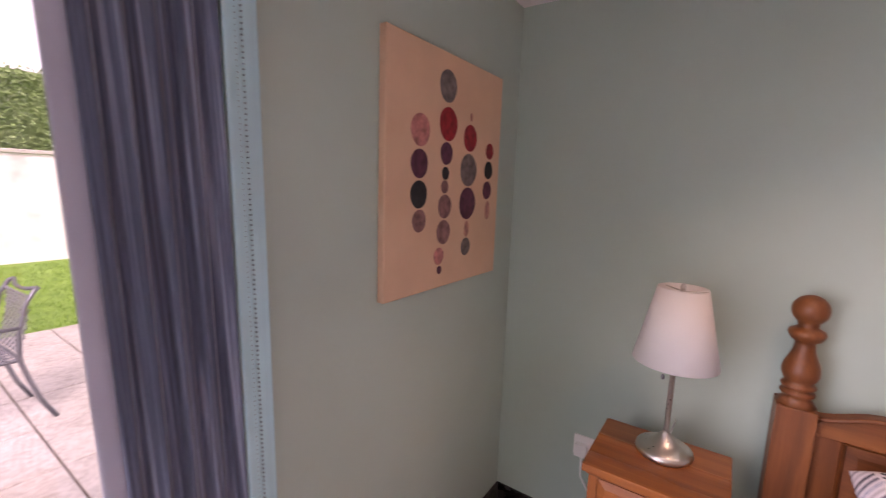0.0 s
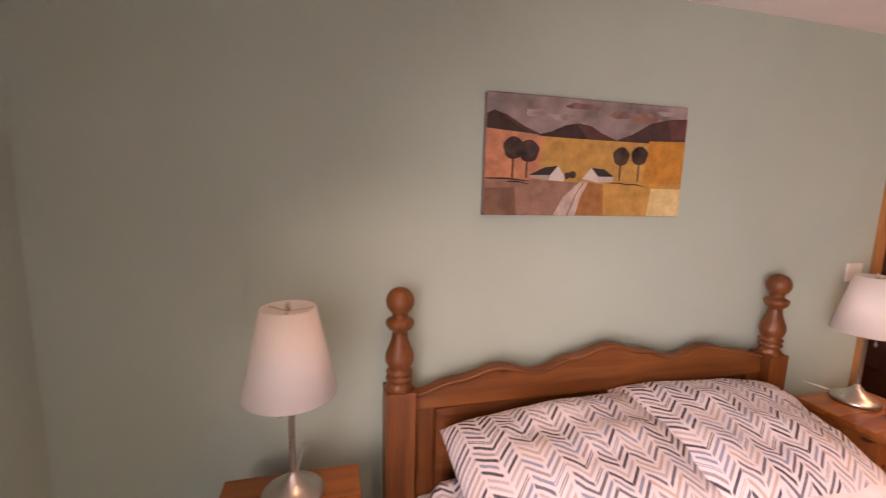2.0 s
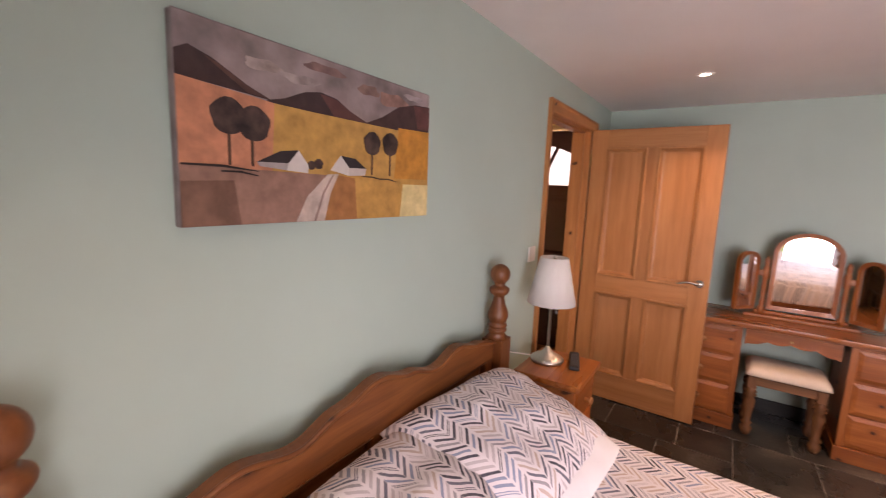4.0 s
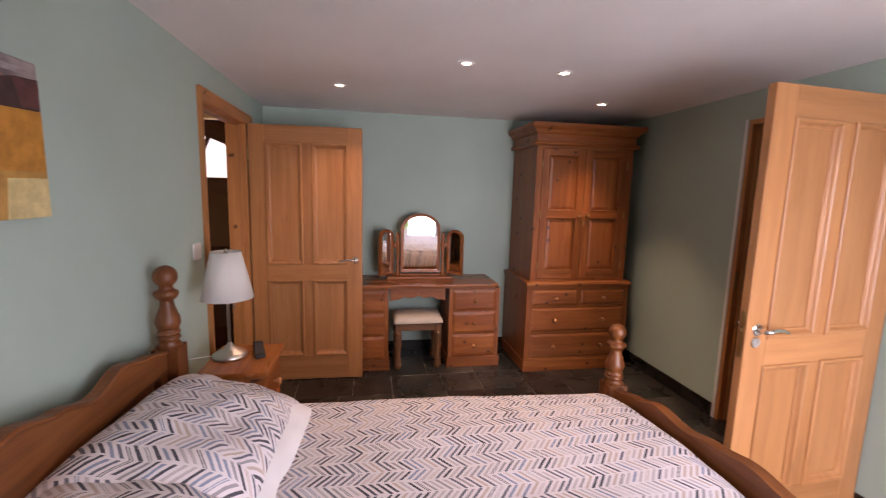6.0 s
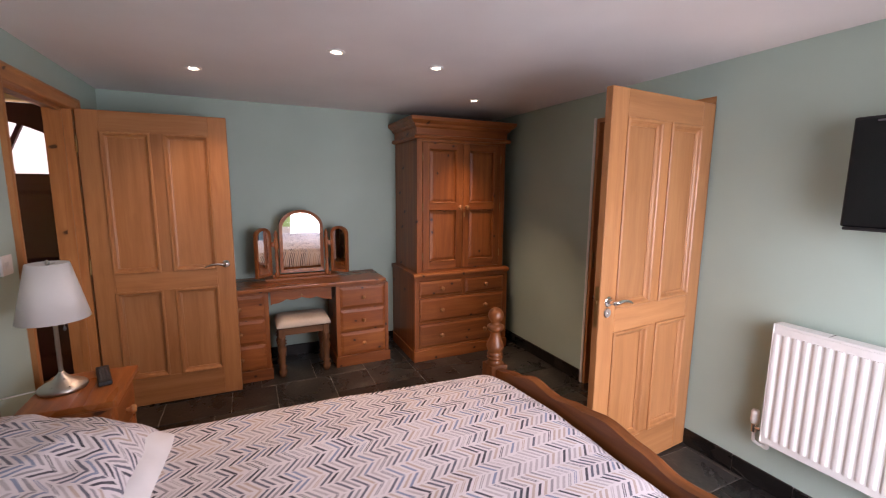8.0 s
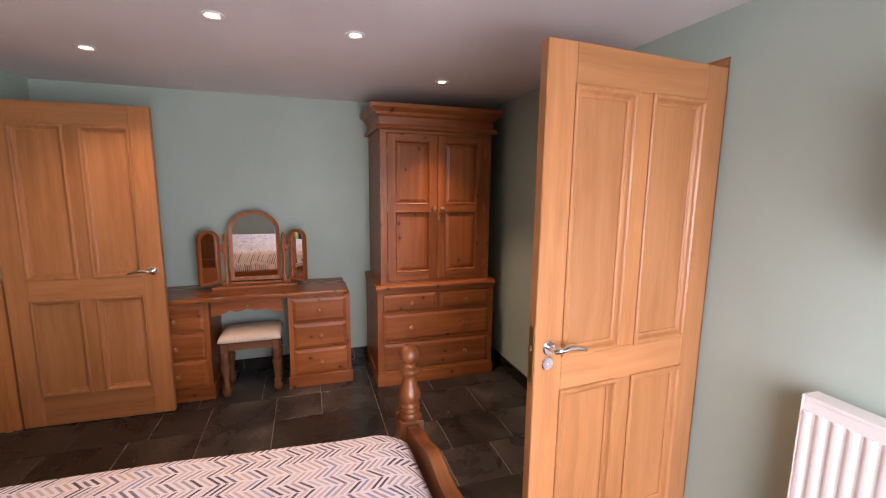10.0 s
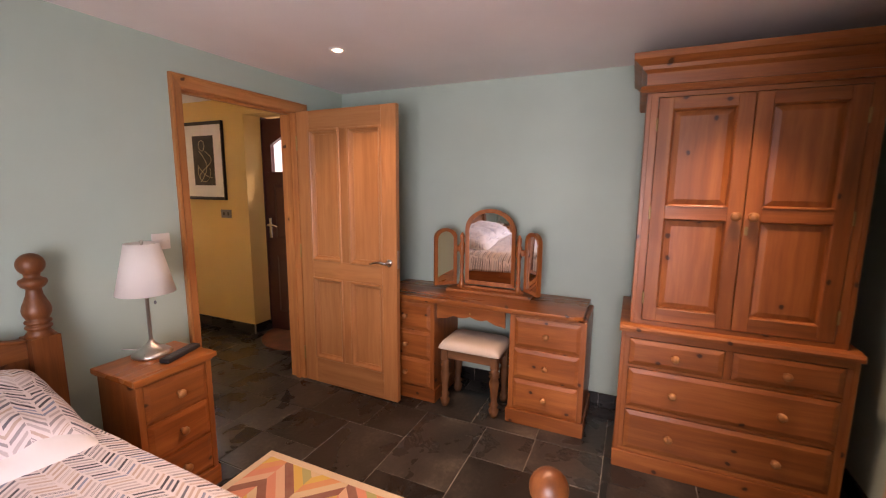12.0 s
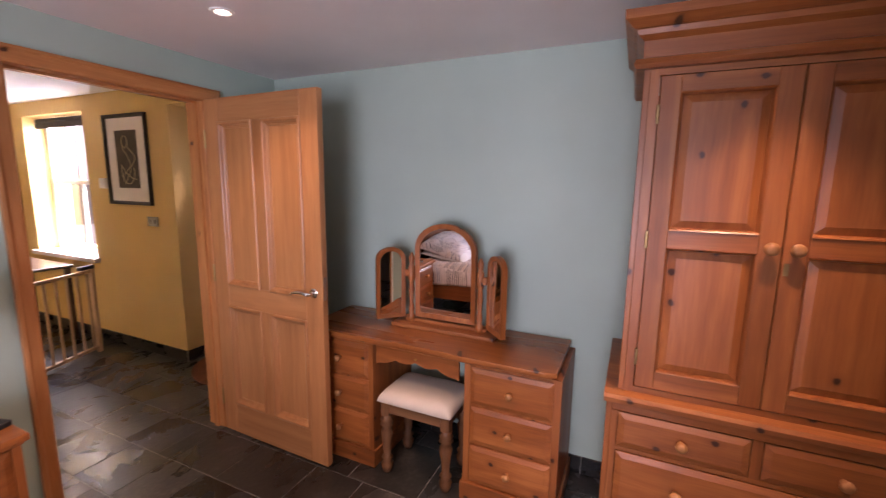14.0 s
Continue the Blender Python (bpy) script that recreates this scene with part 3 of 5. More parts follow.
# ---- wardrobe ----
def knob(parent, x, z, y=0.0, r=0.019, mat=None, name="knob"):
    k = part(name, lathe([(r * 0.55, 0.0), (r * 0.5, 0.008), (r * 0.62, 0.013), (r, 0.022), (r, 0.029), (r * 0.8, 0.035), (r * 0.3, 0.038)], 20, axis="y"), mat or KNOBWOOD, parent, smooth=True)
    k.matrix_basis = pose(x, y, z, 0, 0, 180)
    return k


def drawer(parent, x0, x1, z0, z1, y, knobs, mats=PINE, r=0.019):
    d = part("drawer", raised(x0, x1, z0, z1, y + 0.02, y - 0.010, 0.022, 0.007), mats["x"], parent)
    for kx in knobs:
        knob(d, kx, (z0 + z1) / 2, y - 0.010, r)
    return d


WARD = pose(3.66, -0.206, 0, 0, 0, -90)
w = thing("wardrobe", "tall antique pine wardrobe with two panelled doors above four drawers", "wardrobe", WARD)
part("plinth", block(-0.006, 0.946, -0.012, 0.60, 0, 0.095, 0.006, 2), PINE["x"], w)
part("side", block(0, 0.02, 0.0, 0.60, 0.095, 0.755, 0.002), PINE["z"], w)
part("side", block(0.92, 0.94, 0.0, 0.60, 0.095, 0.755, 0.002), PINE["z"], w)
part("back", block(0.02, 0.92, 0.585, 0.60, 0.095, 0.755), PINE["z"], w)
for z0, z1 in ((0.095, 0.115), (0.335, 0.352), (0.565, 0.582), (0.722, 0.755)):
    part("rail", block(0.02, 0.92, 0.0, 0.04, z0, z1, 0.0015), PINE["x"], w)
part("stile", block(0.02, 0.042, -0.002, 0.03, 0.115, 0.722), PINE["z"], w)
part("stile", block(0.898, 0.92, -0.002, 0.03, 0.115, 0.722), PINE["z"], w)
part("divider", block(0.455, 0.485, -0.002, 0.03, 0.582, 0.722), PINE["z"], w)
part("waist_moulding", prism([(-0.012, 0.755), (-0.014, 0.772), (-0.006, 0.785), (0.03, 0.79), (0.6, 0.79), (0.6, 0.755)], -0.010, 0.95, "yz"), PINE["x"], w)
drawer(w, 0.045, 0.452, 0.585, 0.719, 0.0, (0.25,))
drawer(w, 0.488, 0.895, 0.585, 0.719, 0.0, (0.69,))
drawer(w, 0.045, 0.895, 0.355, 0.562, 0.0, (0.25, 0.69))
drawer(w, 0.045, 0.895, 0.118, 0.332, 0.0, (0.25, 0.69))
Y0 = 0.035
part("side", block(0.035, 0.055, Y0, 0.595, 0.79, 1.94, 0.002), PINE["z"], w)
part("side", block(0.885, 0.905, Y0, 0.595, 0.79, 1.94, 0.002), PINE["z"], w)
part("back", block(0.055, 0.885, 0.58, 0.595, 0.79, 1.94), PINE["z"], w)
part("stile", block(0.055, 0.085, Y0, Y0 + 0.025, 0.79, 1.94), PINE["z"], w)
part("stile", block(0.855, 0.885, Y0, Y0 + 0.025, 0.79, 1.94), PINE["z"], w)
part("rail", block(0.085, 0.855, Y0, Y0 + 0.025, 0.79, 0.812), PINE["x"], w)
part("rail", block(0.085, 0.855, Y0, Y0 + 0.025, 1.905, 1.94), PINE["x"], w)
prof = [(Y0 + 0.02, 1.925), (Y0 - 0.026, 1.925), (Y0 - 0.034, 1.938), (Y0 - 0.028, 1.955), (Y0 - 0.006, 1.962), (Y0 - 0.008, 2.015), (Y0 - 0.026, 2.030), (Y0 - 0.032, 2.046), (Y0 - 0.040, 2.048), (Y0 - 0.060, 2.066), (Y0 - 0.068, 2.072), (Y0 - 0.068, 2.10), (Y0 + 0.02, 2.10)]


def cornice(parent, x0, x1, y1, prof, mats):
    """A moulding that runs round the front and both sides, mitred at the corners."""
    base = prof[0][0]
    bm = bmesh.new()
    loops = []
    for k in range(4):
        loop = []
        for y, z in prof:
            out = base - y
            p = {0: (x0 - out + 0.02, y1, z), 1: (x0 - out + 0.02, y, z), 2: (x1 + out - 0.02, y, z), 3: (x1 + out - 0.02, y1, z)}[k]
            loop.append(bm.verts.new(p))
        loops.append(loop)
    n = len(prof)
    for a, b in zip(loops, loops[1:]):
        for i in range(n):
            bm.faces.new((a[i], a[(i + 1) % n], b[(i + 1) % n], b[i]))
    bm.faces.new(loops[0])
    bm.faces.new(loops[3][::-1])
    bmesh.ops.recalc_face_normals(bm, faces=bm.faces[:])
    block(x0 + 0.02, x1 - 0.02, base, y1, prof[-1][1] - 0.02, prof[-1][1] - 0.001, bm=bm)
    part("cornice", bm, mats["x"], parent)


cornice(w, 0.035, 0.905, 0.595, prof, PINE)
for x0, x1, side in ((0.088, 0.468, 1), (0.472, 0.852, -1)):
    d = part("door", block(x0, x0 + 0.062, Y0 - 0.004, Y0 + 0.02, 0.815, 1.902, 0.002), PINE["z"], w)
    part("stile", block(x1 - 0.062, x1, Y0 - 0.004, Y0 + 0.02, 0.815, 1.902, 0.002), PINE["z"], d)
    for z0, z1 in ((0.815, 0.882), (1.333, 1.395), (1.848, 1.902)):
        part("rail", block(x0 + 0.062, x1 - 0.062, Y0 - 0.0036, Y0 + 0.02, z0, z1, 0.0015), PINE["x"], d)
    for z0, z1 in ((0.882, 1.333), (1.395, 1.848)):
        part("panel", raised(x0 + 0.062, x1 - 0.062, z0, z1, Y0 + 0.019, Y0 + 0.006, 0.034, 0.011), PINE["z"], d)
        part("moulding", bead(x0 + 0.062, x1 - 0.062, z0, z1, Y0 + 0.016, Y0 - 0.008, 0.010), PINE["z"], d)
    knob(d, x1 - 0.031 if side > 0 else x0 + 0.031, 1.355, Y0 - 0.004, 0.021)
    for z in (0.93, 1.36, 1.78):
        part("hinge", lathe([(0.005, -0.03), (0.005, 0.03)], 10, (x0 - 0.002 if side > 0 else x1 + 0.002, Y0 - 0.005, z)), BRASS, d, "brass hinge")
part("key_plate", block(0.478, 0.492, Y0 - 0.006, Y0 - 0.004, 1.27, 1.31, 0.001), BRASS, w, "small brass key plate")

# ---- dressing table ----
DESK = pose(3.828, 1.368, 0, 0, 0, -90)
t = thing("dressing_table", "pine pedestal dressing table with seven drawers against the wall", "dressing table", DESK)
top = [(-0.028, -0.012), (0.02, -0.030), (0.46, -0.030), (0.52, -0.018), (0.82, -0.018), (0.88, -0.030), (1.32, -0.030), (1.368, -0.012), (1.368, 0.425), (-0.028, 0.425)]
part("top", prism(top, 0.722, 0.746, "xy", 0.006), POLISHED, t)
part("top_moulding", block(-0.008, 1.348, -0.012, 0.42, 0.708, 0.722, 0.004), PINE["x"], t)
for x0, x1 in ((0.0, 0.42), (0.94, 1.39)):
    part("plinth", block(x0 - 0.012, x1 + 0.012, -0.012, 0.42, 0, 0.092, 0.006, 2), PINE["x"], t)
    part("pedestal", block(x0, x1, 0.006, 0.42, 0.092, 0.708, 0.002), PINE["z"], t)
    for a, b in ((x0, x0 + 0.03), (x1 - 0.03, x1)):
        part("stile", block(a, b, 0.0, 0.006, 0.092, 0.708), PINE["z"], t)
    for z0, z1 in ((0.1, 0.292), (0.305, 0.492), (0.508, 0.69)):
        drawer(t, x0 + 0.032, x1 - 0.032, z0, z1, 0.004, ((x0 + x1) / 2,), r=0.017)
apron = [(0.435, 0.708), (0.905, 0.708), (0.905, 0.60)]
for i in range(25):
    u = i / 24
    apron.append((0.905 - 0.47 * u, 0.60 + 0.045 * math.sin(math.pi * u) ** 0.5 - 0.016 * abs(math.sin(4 * math.pi * u))))
part("apron", prism(apron, 0.01, 0.028, "xz"), PINE["x"], t)
part("key_plate", lathe([(0.007, 0), (0.006, 0.002)], 14, (0.67, 0.008, 0.664), "y"), BRASS, t, "small dark brass key plate")

# triple mirror
m0 = thing("dressing_mirror", "arched pine triple mirror standing on the dressing table", "mirror", pose(4.085, 0.655, 0.746, 0, 0, -90))


def arch_loop(w, h, n=16):
    r = w / 2
    return [(-r, 0), (r, 0)] + [(r * math.cos(math.pi * i / n), h - r * 0.8 + r * 0.8 * math.sin(math.pi * i / n)) for i in range(n + 1)]


def arch_mirror(parent, w, h, frame_w, name, m):
    """An arched frame with a mirror plate in it."""
    outer, inner = arch_loop(w, h), [(x * (w - 2 * frame_w) / w, frame_w + z * (h - 2 * frame_w) / h) for x, z in arch_loop(w, h)]
    bm = bmesh.new()
    loops = [[bm.verts.new((x, y, z)) for x, z in loop] for loop, y in ((outer, 0.0), (outer, 0.022), (inner, 0.022), (inner, 0.004))]
    loops.insert(0, loops[-1])
    n = len(outer)
    for a, b in zip(loops, loops[1:]):
        for i in range(n):
            bm.faces.new((a[i], a[(i + 1) % n], b[(i + 1) % n], b[i]))
    bmesh.ops.recalc_face_normals(bm, faces=bm.faces[:])
    f = part(name, bm, PINE["z"], parent)
    f.matrix_basis = m
    part("mirror_plate", prism(inner, 0.009, 0.014), SILVER, f, "silvered mirror plate")
    part("backing", prism(outer, 0.0222, 0.028), PINE["z"], f)
    return f


part("base", block(-0.30, 0.30, -0.06, 0.10, 0, 0.022, 0.008, 2), PINE["x"], m0)
part("base_rail", block(-0.24, 0.24, 0.0, 0.03, 0.022, 0.042, 0.004), PINE["x"], m0)
arch_mirror(m0, 0.355, 0.53, 0.026, "centre_frame", pose(0, 0.0, 0.055, 1.4, 0, 0))
for s in (-1, 1):
    part("post", lathe([(0.02, 0.02), (0.02, 0.06), (0.013, 0.07), (0.017, 0.10), (0.011, 0.13), (0.016, 0.2), (0.012, 0.25), (0.019, 0.27), (0.019, 0.34), (0.012, 0.35), (0.015, 0.37), (0.017, 0.39), (0.010, 0.405), (0.003, 0.42)], 18, (s * 0.203, 0.002, 0)), PINE["z"], m0, smooth=True)
    part("hinge_block", block(s * 0.227 - 0.012, s * 0.227 + 0.012, -0.008, 0.022, 0.28, 0.32, 0.003), PINE["z"], m0)
    arch_mirror(m0, 0.165, 0.40, 0.022, "wing_frame", pose(s * 0.240, 0.0, 0.045, 0, 0, -s * 46) @ pose(s * 0.0825, 0, 0))

# ---- stool ----
st = thing("dressing_stool", "low pine stool with turned legs and a cream padded seat", "stool", pose(3.945, 0.692, 0))
for x in (-0.115, 0.115):
    for y in (-0.172, 0.172):
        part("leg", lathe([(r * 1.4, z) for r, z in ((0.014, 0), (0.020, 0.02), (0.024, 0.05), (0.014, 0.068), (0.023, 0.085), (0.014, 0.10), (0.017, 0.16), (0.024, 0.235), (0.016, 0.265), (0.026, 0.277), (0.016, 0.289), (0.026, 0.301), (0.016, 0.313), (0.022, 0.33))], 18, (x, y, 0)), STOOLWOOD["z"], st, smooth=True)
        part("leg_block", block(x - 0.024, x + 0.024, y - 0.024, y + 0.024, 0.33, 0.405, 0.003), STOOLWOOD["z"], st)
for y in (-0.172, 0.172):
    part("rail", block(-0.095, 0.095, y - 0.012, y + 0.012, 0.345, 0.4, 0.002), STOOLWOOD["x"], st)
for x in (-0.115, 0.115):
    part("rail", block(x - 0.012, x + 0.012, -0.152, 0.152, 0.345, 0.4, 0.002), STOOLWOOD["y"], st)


def cushion(wx, wy, h, n=22, power=4.0, sag=0.0, wrinkle=0.0, seed=0):
    """A stuffed rectangular pad, thin at the edges; flat side down."""
    bm = bmesh.new()
    rows_up, rows_dn = [], []
    for i in range(n + 1):
        up, dn = [], []
        for j in range(n + 1):
            u, v = 2 * i / n - 1, 2 * j / n - 1
            u, v = math.sin(u * math.pi / 2), math.sin(v * math.pi / 2)
            full = (max(0.0, 1 - abs(u) ** power) * max(0.0, 1 - abs(v) ** power)) ** 0.5
            z = h * full - sag * (1 - u * u) * (1 - v * v)
            z += wrinkle * full * noise.noise((u * 2.3 + seed, v * 2.9, seed * 1.7)) + wrinkle * 0.4 * full * noise.noise((u * 7 + seed, v * 6, 3.1))
            up.append(bm.verts.new((u * wx / 2, v * wy / 2, z)))
            edge = i in (0, n) or j in (0, n)
            dn.append(up[-1] if edge else bm.verts.new((u * wx / 2, v * wy / 2, -0.22 * h * full)))
        rows_up.append(up)
        rows_dn.append(dn)
    for i in range(n):
        for j in range(n):
            for rows in (rows_up, rows_dn):
                q = [rows[i][j], rows[i + 1][j], rows[i + 1][j + 1], rows[i][j + 1]]
                bm.faces.new(q)
    bmesh.ops.recalc_face_normals(bm, faces=bm.faces[:])
    return bm


seat = part("seat", cushion(0.31, 0.42, 0.055, 16, 10), CREAM, st, "cream upholstered seat pad", True)
seat.location = (0, 0, 0.417)

# ---- bedside cabinets ----


def bedside(m, label):
    e = thing("bedside_cabinet", label, "bedside cabinet", m, "bedside cabinets")
    part("plinth", block(-0.005, 0.341, -0.012, 0.28, 0, 0.095, 0.006, 2), PINE["x"], e)
    part("body", block(0.0, 0.336, 0.006, 0.278, 0.095, 0.657, 0.002), PINE["z"], e)
    part("stile", block(0.0, 0.026, 0.0, 0.006, 0.095, 0.648), PINE["z"], e)
    part("stile", block(0.310, 0.336, 0.0, 0.006, 0.095, 0.648), PINE["z"], e)
    part("top_moulding", block(-0.008, 0.344, -0.01, 0.282, 0.648, 0.662, 0.004), PINE["x"], e)
    part("top", block(-0.018, 0.354, -0.024, 0.29, 0.662, 0.687, 0.006, 2), POLISHED, e)
    for z0, z1 in ((0.105, 0.278), (0.292, 0.458), (0.472, 0.64)):
        drawer(e, 0.028, 0.308, z0, z1, 0.004, (0.168,), r=0.019)
    return e


cab = bedside(pose(2.333, 1.588, 0), "pine three-drawer bedside cabinet beside the doorway")
second = copy_thing(cab, pose(0.150, 1.547, -0.004))
tagged(second, "pine three-drawer bedside cabinet in the corner by the bed")


# ---- table lamps ----
def table_lamp(m, flex):
    e = thing("table_lamp", "brushed nickel table lamp with a white cone shade", "table lamp", m, "bedside lamps")
    part("base", lathe([(0.078, 0), (0.082, 0.008), (0.08, 0.016), (0.066, 0.026), (0.05, 0.032), (0.036, 0.040), (0.022, 0.055), (0.013, 0.066), (0.009, 0.075)], 40), NICKEL, e, smooth=True)
    part("stem", lathe([(0.0075, 0.07), (0.0075, 0.36), (0.011, 0.362), (0.011, 0.40)], 16), NICKEL, e, smooth=True)
    bm = bmesh.new()
    seg, loops = 48, []
    for r, z in ((0.118, 0.300), (0.117, 0.300), (0.067, 0.528), (0.068, 0.528)):
        loops.append([bm.verts.new((r * math.cos(2 * math.pi * i / seg), r * math.sin(2 * math.pi * i / seg), z)) for i in range(seg)])
    loops.append(loops[0])
    for a, b in zip(loops, loops[1:]):
        for i in range(seg):
            bm.faces.new((a[i], a[(i + 1) % seg], b[(i + 1) % seg], b[i]))
    bmesh.ops.recalc_face_normals(bm, faces=bm.faces[:])
    part("shade", bm, SHADE, e, "white pleated-edge cloth shade", True)
    part("finial", lathe([(0.006, 0.52), (0.008, 0.53), (0.006, 0.537), (0.002, 0.542)], 12), NICKEL, e, smooth=True)
    for k in range(3):
        a = 2 * math.pi * k / 3
        part("shade_arm", tube([(0, 0, 0.518), (0.067 * math.cos(a), 0.067 * math.sin(a), 0.52)], 0.0016, 6), NICKEL, e)
    part("harp", tube([(0.008, 0, 0.4), (0.035, 0, 0.43), (0.035, 0, 0.5), (0, 0, 0.52)], 0.002, 6), NICKEL, e)
    part("bulb", lathe([(0.011, 0.40), (0.014, 0.42), (0.026, 0.45), (0.026, 0.47), (0.012, 0.492), (0.002, 0.496)], 18), GLOSSWHITE, e, "unlit opal bulb", True)
    part("flex", tube(flex, 0.003, 8), GLOSSWHITE, e, "white flex", True)
    part("pull_chain", tube([(0.012, -0.012, 0.37), (0.022, -0.02, 0.36), (0.023, -0.021, 0.25)], 0.001, 6), NICKEL, e)
    part("pull_bead", lathe([(0.002, 0.258), (0.0055, 0.252), (0.0055, 0.246), (0.002, 0.24)], 12, (0.023, -0.021, 0)), IRON, e, smooth=True)
    return e


table_lamp(pose(2.525, 1.79, 0.6875), [(0, 0.078, 0.006), (-0.01, 0.13, 0.004), (-0.03, 0.19, 0.004)])
table_lamp(pose(0.325, 1.735, 0.6835, 0, 0, -100), [(-0.077, -0.012, 0.006), (-0.15, -0.02, 0.004), (-0.23, -0.03, 0.004)])

# remote control
rc = thing("remote_control", "black television remote control lying on the bedside cabinet", "remote control", pose(2.580, 1.668, 0.6875, 0, 0, 17))
part("body", block(-0.102, 0.102, -0.024, 0.024, 0, 0.021, 0.008, 3), BLACK, rc)
for i in range(8):
    for j in range(3):
        part("key", block(-0.078 + i * 0.019, -0.067 + i * 0.019, -0.015 + j * 0.0115, -0.008 + j * 0.0115, 0.0205, 0.0225, 0.001), GREYKEY, rc)

# ---- bed ----
bed = thing("bed", "double pine bed with turned ball posts and a shaped headboard", "bed", pose(1.44, 0.9, 0))


def bed_post(x, y, sq, ball_top, parent):
    p = part("post", block(x - 0.048, x + 0.048, y - 0.048, y + 0.048, 0, sq, 0.005, 2), BEDWOOD["z"], parent, world_space=True)
    h = ball_top - sq
    prof = [(0.050, 0.0), (0.036, 0.055), (0.034, 0.085), (0.041, 0.095), (0.043, 0.11), (0.041, 0.125), (0.035, 0.135), (0.035, 0.15), (0.041, 0.16), (0.043, 0.175), (0.041, 0.19), (0.034, 0.205), (0.039, 0.235), (0.045, 0.28), (0.046, 0.32), (0.043, 0.37), (0.035, 0.43), (0.027, 0.50), (0.024, 0.56), (0.025, 0.58), (0.036, 0.60), (0.043, 0.635), (0.045, 0.66), (0.042, 0.685), (0.030, 0.705), (0.024, 0.72)]
    prof = [(r, z * h) for r, z in prof]
    rb = h * 0.134
    prof += [(rb * math.cos(a), h - rb + rb * math.sin(a)) for a in [radians(d) for d in range(-54, 91, 12)]]
    prof[-1] = (0.002, h)
    f = part("finial", lathe(prof, 28), BEDWOOD["z"], p, "turned ball finial", True)
    f.matrix_basis = Matrix.Translation((x, y, sq))
    return p


def crest(x0, x1, levels, z_low, y0, y1, parent, n=64):
    """A board whose top edge runs smoothly through the given heights at even steps."""
    poly = [(x0, z_low), (x1, z_low)]
    m = len(levels) - 1
    for i in range(n, -1, -1):
        u = i / n * m
        k = min(int(u), m - 1)
        s = (1 - math.cos(math.pi * (u - k))) / 2
        poly.append((x0 + (x1 - x0) * i / n, levels[k] * (1 - s) + levels[k + 1] * s))
    part("crest_rail", prism(poly, y0, y1), BEDWOOD["x"], parent, world_space=True)
    lip = [(x, z) for x, z in poly[2:]][::-1]
    part("crest_moulding", tube([(x, y0 - 0.002, z - 0.006) for x, z in lip], 0.0075, 8), BEDWOOD["x"], parent, smooth=True, world_space=True)


for x in (0.637, 2.182):
    bed_post(x, 1.91, 0.878, 1.21, bed)
crest(0.685, 2.134, [0.857, 0.892, 0.926, 0.896, 0.938, 0.972, 0.938, 0.902, 0.938, 0.905, 0.875], 0.80, 1.90, 1.935, bed)
for x0, x1 in ((0.685, 0.75), (1.38, 1.44), (2.07, 2.134)):
    part("headboard_stile", block(x0, x1, 1.901, 1.934, 0.30, 0.80, 0.002), BEDWOOD["z"], bed, world_space=True)
for x0, x1 in ((0.75, 1.38), (1.44, 2.07)):
    part("headboard_panel", raised(x0, x1, 0.36, 0.80, 1.930, 1.912, 0.04, 0.008), BEDWOOD["x"], bed, world_space=True)
    part("headboard_bead", bead(x0, x1, 0.36, 0.80, 1.920, 1.895, 0.014), BEDWOOD["x"], bed, world_space=True)
part("headboard_rail", block(0.75, 2.07, 1.901, 1.934, 0.30, 0.36, 0.002), BEDWOOD["x"], bed, world_space=True)
for x in (0.645, 2.195):
    bed_post(x, -0.10, 0.60, 0.905, bed)
crest(0.693, 2.147, [0.585, 0.615, 0.655, 0.64, 0.665, 0.685, 0.665, 0.64, 0.655, 0.615, 0.585], 0.45, -0.12, -0.08, bed)
part("footboard_panel", block(0.693, 2.147, -0.11, -0.085, 0.22, 0.45, 0.003), BEDWOOD["x"], bed, world_space=True)
for x in (0.637, 2.18):
    part("side_rail", prism([(x - 0.014 + (-0.03 if x > 1 else -0.015), -0.055), (x + 0.014 + (-0.03 if x > 1 else -0.015), -0.055), (x + 0.014 + 0.03, 1.86), (x - 0.014 + 0.03, 1.86)], 0.24, 0.40, "xy"), BEDWOOD["y"], bed, world_space=True)
part("slat_base", block(0.66, 2.15, -0.055, 1.90, 0.27, 0.30), BEDWOOD["x"], bed, world_space=True)
tagged(part("mattress", block(0.69, 2.12, -0.05, 1.90, 0.30, 0.50, 0.04, 4), LINEN, smooth=True), "white mattress hidden under the duvet", "mattress")


